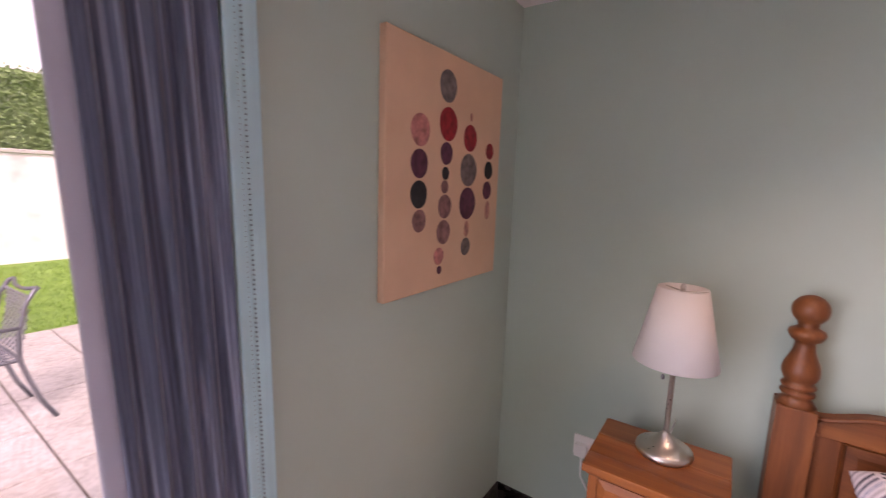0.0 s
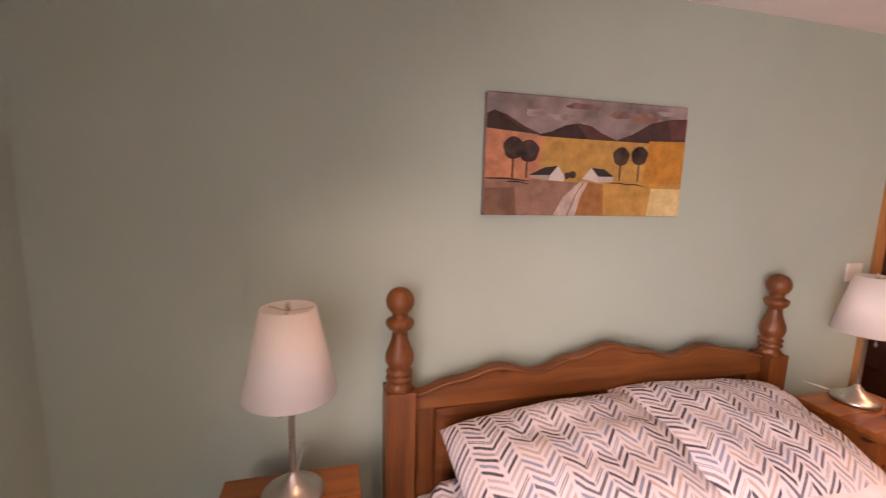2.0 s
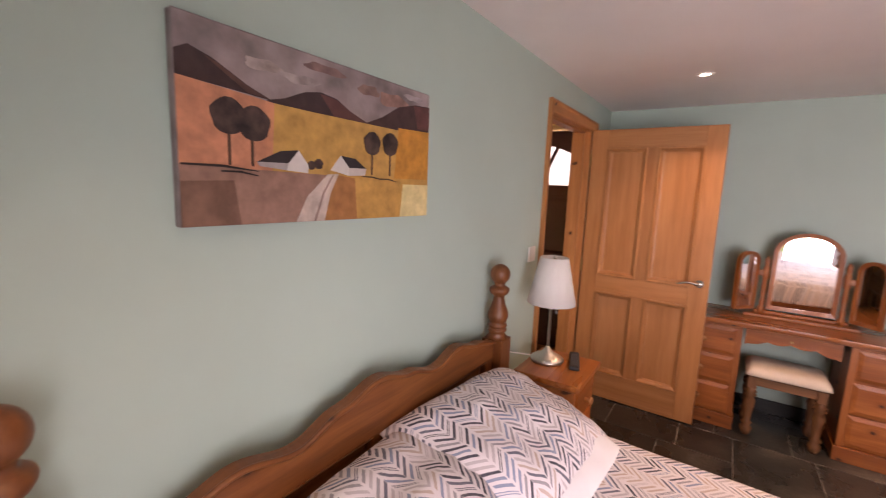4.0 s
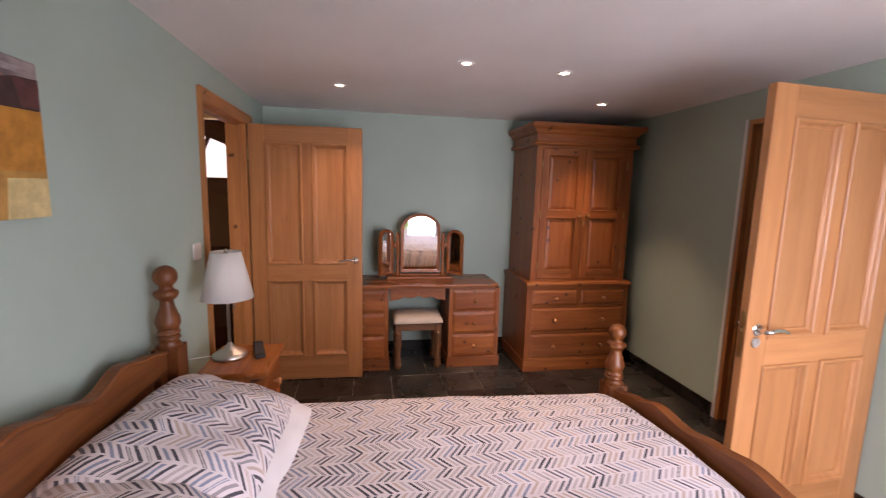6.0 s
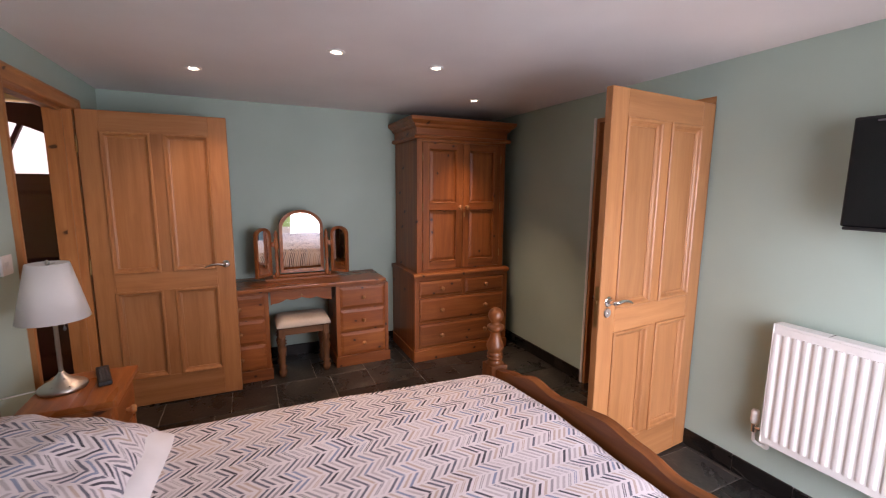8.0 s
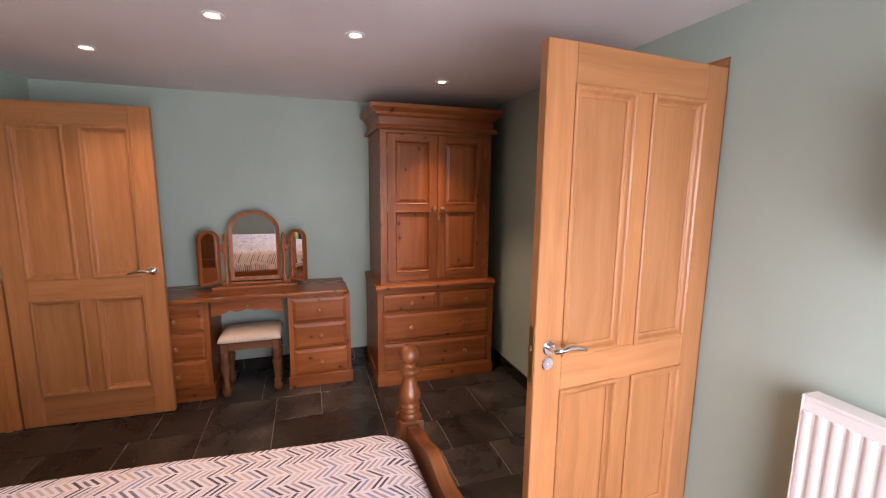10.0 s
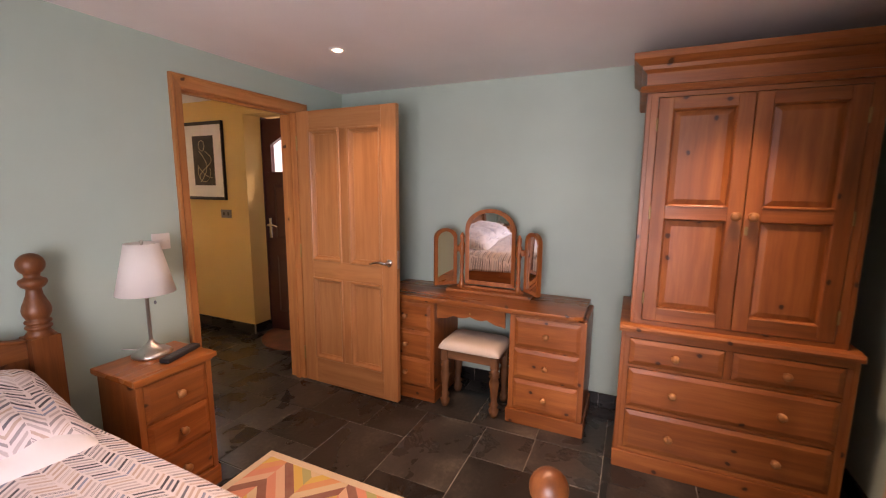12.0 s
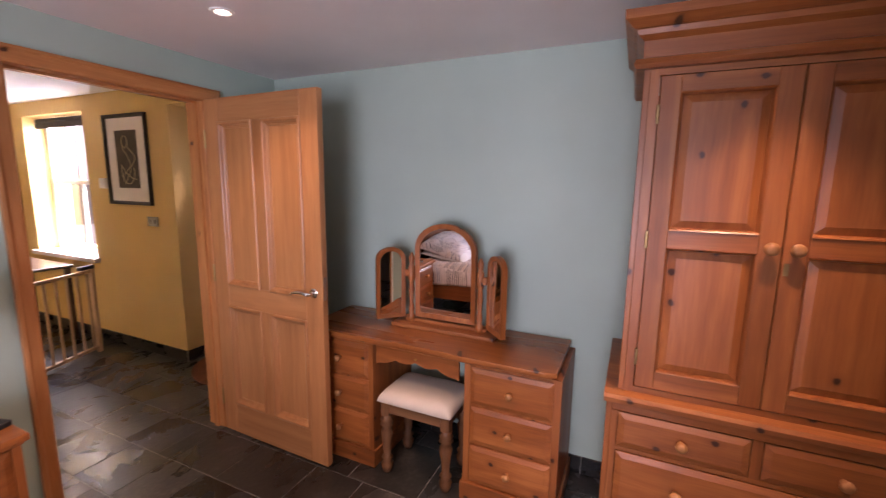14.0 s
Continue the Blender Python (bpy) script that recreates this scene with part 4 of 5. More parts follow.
def duvet():
    """A quilt that lies over the mattress and hangs down its two sides."""
    bm = bmesh.new()
    nx, ny = 84, 84
    y0, y1 = -0.06, 1.77
    grid = []
    for i in range(nx + 1):
        s = -1.18 + 2.36 * i / nx
        row = []
        for j in range(ny + 1):
            v = j / ny
            y = y0 + (y1 - y0) * v
            half = 0.71 + 0.05 * v
            cx = 1.415 + 0.03 * v
            a = abs(s)
            drop = max(0.0, a - 0.93)
            x = cx + math.copysign(min(a, 0.93) * half + 0.085 * (1 - math.exp(-drop * 9)), s)
            z = 0.648 - 0.03 * (a / 0.93) ** 4 if a < 0.93 else 0.618 - drop * 0.9
            z -= 0.05 * max(0, 1 - (y - y0) / 0.13) ** 2
            z += 0.016 * noise.noise((x * 2.1, y * 2.3, 0.4)) + 0.006 * noise.noise((x * 7, y * 5, 2.0))
            z += 0.010 * math.exp(-((y - y1) / 0.05) ** 2)
            x += 0.012 * noise.noise((y * 5, 1.7, 0.3)) * min(1, drop * 6)
            row.append(bm.verts.new((x, y, z)))
        grid.append(row)
    for i in range(nx):
        for j in range(ny):
            bm.faces.new((grid[i][j], grid[i + 1][j], grid[i + 1][j + 1], grid[i][j + 1]))
    bmesh.ops.recalc_face_normals(bm, faces=bm.faces[:])
    bmesh.ops.solidify(bm, geom=bm.faces[:], thickness=0.02)
    return bm


tagged(part("duvet", duvet(), PRINT, smooth=True), "white duvet printed with blue and grey chevron dashes on the bed", "duvet")


def pillow(name, mat, m, w, d, h, label, seed):
    bm = cushion(w, d, h, 30, 3.2, 0.0, 0.022, seed)
    for v in bm.verts:
        if v.co.z < 0:
            v.co.z *= 2.2
    ob = tagged(part(name, bm, mat, smooth=True), label, "pillow", "pillows on the bed")
    ob.matrix_basis = m
    return ob


pillow("pillow", LINEN, pose(1.15, 1.60, 0.645, 8, 0, 2), 0.70, 0.50, 0.075, "plain white cotton pillow under a printed one", 1)
pillow("pillow", LINEN, pose(1.755, 1.60, 0.648, 8, 0, -2), 0.69, 0.52, 0.085, "plain white cotton pillow under a printed one", 2)
pillow("pillow", PRINT, pose(1.14, 1.645, 0.700, 14, -3, 2), 0.73, 0.48, 0.115, "chevron-printed pillow leaning on the headboard", 5)
pillow("pillow", PRINT, pose(1.752, 1.645, 0.712, 14, 3, -3), 0.715, 0.50, 0.115, "chevron-printed pillow leaning on the headboard", 9)


# ---- rug ----
def rug_cloth():
    m, nt, b = surface("orange_chevron_rug", (0.7, 0.4, 0.2), 0.95)
    tc = node(nt, "TexCoord").outputs["Object"]
    sep = node(nt, "SeparateXYZ", {0: tc})
    u = math_node(nt, "DIVIDE", math_node(nt, "ADD", sep.outputs[1], 5.0), 0.2)
    ci, fu = math_node(nt, "FLOOR", u), math_node(nt, "FRACT", u)
    tri = math_node(nt, "ABSOLUTE", math_node(nt, "SUBTRACT", math_node(nt, "MODULO", ci, 2.0), fu))
    vv = math_node(nt, "DIVIDE", math_node(nt, "ADD", math_node(nt, "ADD", sep.outputs[0], 5.0), math_node(nt, "MULTIPLY", tri, 0.2)), 0.06)
    cell = node(nt, "TexWhiteNoise", {"Vector": node(nt, "CombineXYZ", {0: ci, 1: math_node(nt, "FLOOR", vv)}).outputs[0]}, noise_dimensions="3D").outputs["Value"]
    col = ramp(nt, cell, [(0.0, (0.72, 0.33, 0.15)), (0.25, (0.74, 0.47, 0.33)), (0.42, (0.72, 0.50, 0.11)), (0.58, (0.42, 0.42, 0.17)), (0.72, (0.72, 0.28, 0.19)), (0.88, (0.26, 0.09, 0.07)), (0.92, (0.70, 0.56, 0.36))])
    col.node.color_ramp.interpolation = "CONSTANT"
    wear = node(nt, "TexNoise", {"Vector": tc, "Scale": 18.0, "Detail": 3.0}).outputs["Fac"]
    nt.links.new(mix(nt, math_node(nt, "MULTIPLY", wear, 0.22), col, (0.72, 0.56, 0.40)), b.inputs["Base Color"])
    bump(nt, b, node(nt, "TexNoise", {"Vector": tc, "Scale": 500.0}).outputs["Fac"], 0.4, 0.002)
    return m


rug = thing("rug", "orange and green chevron rug with a cream border", "rug", pose(2.55, 0.775, 0.0))
part("field", block(-0.36, 0.36, -0.715, 0.715, 0.002, 0.012, 0.002), rug_cloth(), rug)
bm = None
for b in ((-0.40, -0.36, -0.755, 0.755), (0.36, 0.40, -0.755, 0.755), (-0.36, 0.36, -0.755, -0.715), (-0.36, 0.36, 0.715, 0.755)):
    bm = block(*b, 0.002, 0.0125, 0.002, bm=bm)
part("border", bm, fabric("cream_rug_border", (0.70, 0.58, 0.42)), rug, "cream bound border")

# ---- pictures ----
cv = thing("circles_canvas", "square peach canvas painted with columns of red and grey circles", "painting", pose(XW, 1.48, 1.52))
part("canvas", block(0.0, 0.026, -0.318, 0.322, -0.362, 0.366, 0.003), fabric("peach_canvas", (0.68, 0.45, 0.30), 0.8, 500.0), cv)
INK = {k: fabric("paint_" + k, c, 0.7, 300.0, 0.4, 45.0) for k, c in {
    "grey": (0.16, 0.13, 0.125), "red": (0.30, 0.015, 0.02), "pink": (0.50, 0.19, 0.17), "plum": (0.10, 0.025, 0.05), "black": (0.018, 0.016, 0.02), "mauve": (0.23, 0.115, 0.11), "rose": (0.50, 0.22, 0.17)}.items()}
DOTS = ((1.444, 1.788, 47, "grey"), (1.451, 1.676, 50, "red"), (1.31, 1.642, 45, "pink"), (1.308, 1.547, 41, "plum"), (1.308, 1.458, 40, "black"), (1.312, 1.38, 33, "mauve"),
        (1.445, 1.586, 34, "plum"), (1.442, 1.524, 20, "black"), (1.44, 1.482, 20, "mauve"), (1.443, 1.42, 37, "mauve"), (1.44, 1.338, 38, "mauve"), (1.418, 1.262, 27, "pink"),
        (1.423, 1.216, 13, "plum"), (1.586, 1.716, 14, "rose"), (1.584, 1.647, 43, "red"), (1.58, 1.541, 53, "grey"), (1.58, 1.428, 53, "plum"), (1.581, 1.34, 27, "rose"),
        (1.579, 1.278, 30, "grey"), (1.723, 1.615, 28, "red"), (1.72, 1.547, 31, "black"), (1.715, 1.474, 32, "plum"), (1.724, 1.4, 33, "rose"))
for y, z, r, k in DOTS:
    wide = r / 1000 * (0.55 if k == "rose" else 0.98)
    ring = [(y - 1.48 + wide * math.cos(a) * (1 + 0.03 * math.sin(3 * a + y * 9)), z - 1.52 + r / 1000 * 1.03 * math.sin(a)) for a in [2 * math.pi * i / 32 for i in range(32)]]
    part("painted_circle", prism(ring, 0.026, 0.0268, "yz"), INK[k], cv)

lp = thing("landscape_canvas", "wide canvas of orange fields, dark hills and white cottages", "painting", pose(1.315, YN - 0.0115, 1.632))
PX, PZ, PY = 1.378, 1.642, -0.0125
part("canvas", block(-0.394, 0.394, -0.012, 0.0115, -0.2, 0.2, 0.003), fabric("painted_sky", (0.27, 0.215, 0.21), 0.75, 400.0, 0.5, 9.0), lp)


def patch(name, color, pts, layer, vary=0.22):
    part(name, prism([((x - PX) * 0.902, (z - PZ) * 0.902) for x, z in pts], PY - 0.0006 * layer, PY + 0.0007), fabric("paint_" + name, color, 0.75, 350.0, vary, 30.0), lp)


def disc(x, z, r, n=18):
    return [(x + r * (1 + 0.08 * math.sin(5 * a)) * math.cos(a), z + r * math.sin(a)) for a in [2 * math.pi * i / n for i in range(n)]]


L0, L1, B0 = 0.943, 1.813, 1.4215
for x, z, wide, high, tint in ((1.61, 1.805, 0.07, 0.022, (0.27, 0.15, 0.12)), (1.50, 1.815, 0.045, 0.016, (0.25, 0.15, 0.125)), (1.33, 1.835, 0.07, 0.012, (0.20, 0.115, 0.105)), (1.14, 1.80, 0.05, 0.014, (0.34, 0.27, 0.25)), (1.25, 1.79, 0.06, 0.012, (0.33, 0.27, 0.26)), (1.72, 1.832, 0.05, 0.010, (0.30, 0.25, 0.25))):
    patch("cloud", tint, [(x + wide * (1 + 0.18 * math.sin(3 * a + x * 40)) * math.cos(a), z + high * (1 + 0.2 * math.sin(4 * a + z * 30)) * math.sin(a)) for a in [2 * math.pi * i / 26 for i in range(26)]], 0.5 + 0.05 * x, 0.35)
patch("hill_maroon", (0.10, 0.038, 0.034), [(1.31, 1.768), (1.37, 1.762), (1.42, 1.74), (1.49, 1.7155), (1.36, 1.7155)], 1.5)
patch("hill_maroon", (0.12, 0.045, 0.04), [(1.72, 1.808), (L1, 1.815), (L1, 1.735), (1.745, 1.732)], 1.5)
patch("hill_maroon", (0.10, 0.045, 0.036), [(1.00, 1.788), (1.03, 1.778), (1.10, 1.744), (1.16, 1.7235), (1.10, 1.728)], 1.5)
patch("hill_dark", (0.05, 0.026, 0.024), [(L0, 1.735), (L0, 1.785), (0.97, 1.80), (1.02, 1.785), (1.10, 1.745), (1.164, 1.722)], 1)
patch("hill_dark", (0.045, 0.024, 0.024), [(1.15, 1.722), (1.20, 1.735), (1.26, 1.762), (1.312, 1.772), (1.37, 1.765), (1.42, 1.74), (1.50, 1.714), (1.15, 1.714)], 1)
patch("hill_dark", (0.06, 0.03, 0.028), [(1.48, 1.714), (1.56, 1.745), (1.64, 1.79), (1.73, 1.812), (L1, 1.818), (L1, 1.714)], 1)
patch("field_coral", (0.55, 0.225, 0.125), [(L0, 1.735), (1.05, 1.727), (1.169, 1.717), (1.16, 1.55), (L0, 1.55)], 2)
patch("field_gold", (0.50, 0.275, 0.075), [(1.169, 1.717), (1.30, 1.715), (1.64, 1.714), (1.62, 1.53), (1.16, 1.55)], 2)
patch("field_orange", (0.52, 0.22, 0.035), [(1.64, 1.722), (L1, 1.728), (L1, 1.53), (1.62, 1.53)], 3)
patch("soil_brown", (0.30, 0.165, 0.12), [(L0, 1.556), (1.10, 1.553), (1.36, 1.55), (1.30, 1.50), (1.23, B0), (L0, B0)], 3)
patch("soil_dark", (0.19, 0.098, 0.065), [(L0, 1.52), (1.06, 1.525), (1.075, B0), (L0, B0)], 4)
patch("soil_ochre", (0.36, 0.15, 0.05), [(1.36, 1.553), (1.44, 1.545), (1.45, B0), (1.32, B0)], 4)
patch("field_amber", (0.50, 0.265, 0.07), [(1.44, 1.55), (L1, 1.555), (L1, B0), (1.45, B0)], 4)
patch("field_pale", (0.62, 0.50, 0.24), [(1.668, 1.534), (L1, 1.535), (L1, B0), (1.655, B0)], 5)
patch("lane_white", (0.52, 0.42, 0.36), [(1.335, 1.552), (1.375, 1.556), (1.345, 1.50), (1.323, B0), (1.228, B0), (1.265, 1.49)], 5)
patch("roof_black", (0.03, 0.022, 0.024), [(1.118, 1.572), (1.183, 1.603), (1.237, 1.610), (1.205, 1.574)], 6)
patch("gable_white", (0.62, 0.58, 0.55), [(1.237, 1.610), (1.268, 1.572), (1.266, 1.552), (1.20, 1.556), (1.205, 1.574)], 6, 0.08)
patch("side_grey", (0.36, 0.32, 0.31), [(1.118, 1.572), (1.205, 1.574), (1.20, 1.556), (1.125, 1.562)], 6, 0.1)
patch("roof_black", (0.03, 0.022, 0.024), [(1.383, 1.608), (1.44, 1.604), (1.486, 1.577), (1.415, 1.575)], 6)
patch("gable_white", (0.60, 0.56, 0.53), [(1.383, 1.608), (1.415, 1.575), (1.413, 1.552), (1.345, 1.565)], 6, 0.08)
patch("side_grey", (0.50, 0.45, 0.42), [(1.415, 1.575), (1.486, 1.577), (1.482, 1.556), (1.413, 1.552)], 6, 0.1)
DISCS = ((1.051, 1.669, 0.041), (1.113, 1.660, 0.041), (1.513, 1.657, 0.036), (1.598, 1.663, 0.037), (1.278, 1.574, 0.012), (1.302, 1.579, 0.014))
for x, z, r in DISCS:
    patch("tree_crown", (0.055, 0.032, 0.027), disc(x, z, r), 7 + DISCS.index((x, z, r)) * 0.3, 0.75)
for x in (1.051, 1.107, 1.513, 1.598):
    patch("tree_trunk", (0.10, 0.05, 0.03), [(x - 0.003, 1.56), (x + 0.003, 1.56), (x + 0.003, 1.632), (x - 0.003, 1.632)], 6)

for x0, x1, z, r in ((0.945, 1.12, 1.556, 0.0022), (1.03, 1.12, 1.545, 0.0018), (1.47, 1.56, 1.552, 0.0016), (1.55, 1.63, 1.548, 0.0016)):
    patch("brush_line", (0.03, 0.018, 0.016), [(x0, z + r), (x0 * 0.5 + x1 * 0.5, z + r * 1.6), (x1, z - 0.006), (x1, z - 0.008), (x0 * 0.5 + x1 * 0.5, z - r), (x0, z - r)], 8)
patch("lane_edge", (0.30, 0.20, 0.17), [(1.352, 1.553), (1.356, 1.553), (1.322, 1.50), (1.292, B0), (1.286, B0), (1.316, 1.50)], 8)

# ---- wall fittings ----
sw = thing("light_switch", "white plastic double light switch beside the doorway", "light switch", pose(2.737, YN, 1.185))
part("plate", block(-0.045, 0.045, -0.009, 0, -0.042, 0.042, 0.003, 2), GLOSSWHITE, sw)
part("rocker", block(-0.017, -0.003, -0.012, -0.009, -0.014, 0.014, 0.001), GLOSSWHITE, sw)
part("rocker", block(0.003, 0.017, -0.012, -0.009, -0.014, 0.014, 0.001), GLOSSWHITE, sw)
for x in (-0.033, 0.033):
    part("screw", lathe([(0.0025, 0), (0.002, 0.0012)], 10, (x, -0.0092, 0), "y"), NICKEL, sw)
so = thing("wall_socket", "white plug socket with a white plug in it behind the cabinet", "socket", pose(0.052, YN, 0.44))
part("plate", block(-0.073, 0.073, -0.009, 0, -0.043, 0.043, 0.003, 2), GLOSSWHITE, so)
part("plug", block(-0.062, -0.012, -0.04, -0.009, -0.035, 0.015, 0.006, 2), GLOSSWHITE, so)
part("cable", tube([(-0.035, -0.025, -0.03), (-0.03, -0.03, -0.12), (0.05, -0.03, -0.25), (0.14, -0.02, -0.36)], 0.0035, 8), GLOSSWHITE, so, smooth=True)

# radiator
rd = thing("radiator", "white panel radiator with a valve on the wall", "radiator", pose(0.165, YS, 0.03))
part("panel", block(0.0, 1.285, 0.085, 0.098, 0.265, 0.86, 0.004, 2), GLOSSWHITE, rd)
part("rear_panel", block(0.0, 1.285, 0.03, 0.043, 0.265, 0.86, 0.004), GLOSSWHITE, rd)
for i in range(32):
    x = 0.03 + i * 0.0395
    prof = [(x + 0.003, 0.098), (x + 0.010, 0.1015), (x + 0.015, 0.1025), (x + 0.023, 0.1025), (x + 0.028, 0.1015), (x + 0.035, 0.098)]
    part("rib", prism(prof, 0.30, 0.825, "xy"), GLOSSWHITE, rd)
part("top_grille", block(0.0, 1.285, 0.03, 0.10, 0.86, 0.872, 0.002), GLOSSWHITE, rd)
for i in range(5):
    part("grille_joint", block(0.2 + i * 0.22, 0.203 + i * 0.22, 0.035, 0.095, 0.872, 0.8726), BLACK, rd)
part("side_panel", block(1.285, 1.291, 0.028, 0.101, 0.265, 0.872, 0.002), GLOSSWHITE, rd)
part("bracket", block(0.15, 0.19, 0.0, 0.03, 0.25, 0.8), GLOSSWHITE, rd)
part("bracket", block(1.1, 1.14, 0.0, 0.03, 0.25, 0.8), GLOSSWHITE, rd)
part("valve_body", tube([(1.28, 0.065, 0.31), (1.335, 0.065, 0.31)], 0.011, 12), CHROME, rd, "chrome valve body", True)
part("valve_head", lathe([(0.017, 0.33), (0.02, 0.345), (0.019, 0.39), (0.015, 0.40)], 16, (1.335, 0.065, 0)), GLOSSWHITE, rd, "white thermostatic valve head", True)
part("valve_stem", lathe([(0.013, 0.285), (0.013, 0.33)], 14, (1.335, 0.065, 0)), CHROME, rd)
part("pipe", tube([(1.335, 0.065, 0.285), (1.335, 0.06, 0.235), (1.32, 0.03, 0.21), (1.31, 0.0, 0.205)], 0.0075, 10), GLOSSWHITE, rd, smooth=True)
part("pipe_collar", lathe([(0.022, 0), (0.02, 0.006)], 18, (1.31, 0, 0.205), "y"), GLOSSWHITE, rd)

# television
tv = thing("television", "black flat-screen television on a wall bracket, switched off", "television", pose(0.858, -1.145, 1.595, 0, 0, 0))
part("body", block(-0.38, 0.38, -0.05, 0.035, -0.21, 0.215, 0.012, 3), BLACKGLOSS, tv)
part("screen", block(-0.345, 0.345, 0.0352, 0.037, -0.165, 0.185), BLACKGLOSS, tv, "dark glossy screen")
part("lower_trim", block(-0.37, 0.37, 0.0, 0.04, -0.222, -0.21, 0.003), BLACK, tv)
part("logo_bar", block(-0.03 + 0.28, 0.03 + 0.28, 0.0352, 0.0358, 0.193, 0.2), GREYKEY, tv, "small pale name bar")
part("bracket", block(-0.1, 0.1, -0.135, -0.05, -0.1, 0.1), BLACK, tv)

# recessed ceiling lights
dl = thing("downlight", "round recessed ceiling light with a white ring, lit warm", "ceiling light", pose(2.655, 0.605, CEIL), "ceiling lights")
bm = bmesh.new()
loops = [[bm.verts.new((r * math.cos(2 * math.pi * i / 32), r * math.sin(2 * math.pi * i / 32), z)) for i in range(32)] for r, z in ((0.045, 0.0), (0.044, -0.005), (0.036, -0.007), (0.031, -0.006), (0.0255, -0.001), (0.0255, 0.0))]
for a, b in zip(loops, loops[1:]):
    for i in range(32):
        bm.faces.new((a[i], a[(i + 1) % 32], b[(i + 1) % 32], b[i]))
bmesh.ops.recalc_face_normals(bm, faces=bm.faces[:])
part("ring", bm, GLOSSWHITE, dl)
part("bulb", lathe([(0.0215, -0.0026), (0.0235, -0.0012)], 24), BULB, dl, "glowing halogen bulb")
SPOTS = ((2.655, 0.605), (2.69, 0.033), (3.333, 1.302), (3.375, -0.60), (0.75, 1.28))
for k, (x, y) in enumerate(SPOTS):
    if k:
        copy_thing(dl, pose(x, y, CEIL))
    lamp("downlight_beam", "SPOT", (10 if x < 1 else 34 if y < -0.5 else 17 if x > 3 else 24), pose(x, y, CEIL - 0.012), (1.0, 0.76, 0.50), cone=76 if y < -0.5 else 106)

# ---- patio door and curtain ----
pd = thing("door_patio", "white glazed patio door in the west wall", "patio door", kind="structure")
part("reveal", block(XW - 0.14, XW + 0.002, 0.725, 0.74, 0, 2.1), UPVC, pd)
part("reveal", block(XW - 0.14, XW + 0.002, -1.15, -1.135, 0, 2.1), UPVC, pd)
part("reveal_head", block(XW - 0.14, XW + 0.002, -1.135, 0.725, 2.085, 2.1), UPVC, pd)
part("sill", block(XW - 0.16, XW + 0.0, -1.135, 0.725, -0.03, 0.012), UPVC, pd)
for y0, y1 in ((-1.135, -1.07), (-0.26, -0.19), (0.635, 0.70)):
    part("frame", block(XW - 0.12, XW - 0.06, y0, y1, 0.012, 2.085, 0.004), UPVC, pd)
for z0, z1 in ((0.012, 0.09), (2.01, 2.085)):
    part("frame", block(XW - 0.12, XW - 0.06, -1.07, 0.635, z0, z1, 0.004), UPVC, pd)
for y0, y1 in ((-1.07, -0.26), (-0.19, 0.635)):
    g = part("pane", block(XW - 0.094, XW - 0.088, y0, y1, 0.09, 2.01), GLASS, pd)
    g.visible_shadow = False


def drape(bm):
    """The gathered cloth leans a little along the wall."""
    for v in bm.verts:
        v.co.y += (1.55 - v.co.z) * (0.030 - 0.06 * (v.co.y - 0.52))
    return bm


def curtain_sheet(pts, depth, waves, z0, z1, cols=90, rows=14, taper=0.25):
    """A hanging cloth along a line on plan, with pleats."""
    bm = bmesh.new()
    grid = []
    (xa, ya), (xb, yb) = pts
    n = Vector((yb - ya, xa - xb)).normalized()
    for i in range(cols + 1):
        u = i / cols
        col = []
        for j in range(rows + 1):
            v = j / rows
            d = depth * (0.5 + taper * (1 - v)) * (math.sin(2 * math.pi * waves * u) + 0.4 * math.sin(2 * math.pi * (waves * 2.3) * u + 1.1) + 0.25 * noise.noise((u * 9, v * 2, 0.7)))
            col.append(bm.verts.new((xa + (xb - xa) * u + n.x * d, ya + (yb - ya) * u + n.y * d, z0 + (z1 - z0) * v)))
        grid.append(col)
    for i in range(cols):
        for j in range(rows):
            bm.faces.new((grid[i][j], grid[i + 1][j], grid[i + 1][j + 1], grid[i][j + 1]))
    bmesh.ops.recalc_face_normals(bm, faces=bm.faces[:])
    bmesh.ops.solidify(bm, geom=bm.faces[:], thickness=0.003)
    return drape(bm)


ct = thing("curtain", "navy striped curtain with a pale stitched lining edge, drawn open", "curtain", pose(-0.31, 0.63, 0))
part("cloth", curtain_sheet(((-0.305, 0.530), (-0.294, 0.722)), 0.014, 4.5, 0.0, 2.17), CURTAIN, ct, "navy striped cloth", True, True)
part("hem", curtain_sheet(((-0.314, 0.502), (-0.312, 0.545)), 0.002, 0.5, 0.0, 2.17, 8), HEM, ct, "turned edge of the pale lining, its shade put into the lilac-grey colour", True, True)
part("lining", curtain_sheet(((-0.294, 0.724), (-0.340, 0.812)), 0.004, 1.2, 0.0, 2.17, 24), LINING, ct, "pale blue stitched lining edge", True, True)
for y, x, size in ((0.770, -0.3145, 0.0026), (0.752, -0.3055, 0.002)):
    bm = None
    for i in range(170):
        z = 0.45 + i * 0.0095
        bm = block(x - 0.0025, x + 0.003, y - 0.0007, y + 0.0007, z, z + size, bm=bm)
    part("stitches", drape(bm), STITCH, ct, "row of dark stitches", world_space=True)["kind"] = "stuff"

# ---- hall beyond the doorway ----
fd = thing("door_front", "maroon panelled front door with a fan-shaped glazed top", "front door", pose(4.47, 3.12, 0, 0, 0, -90), kind="structure")
FW, FH, GZ, CX = 0.91, 2.10, 1.60, 0.455


def fan_top(u):
    return 1.86 + 0.115 * math.sin(math.pi * u)


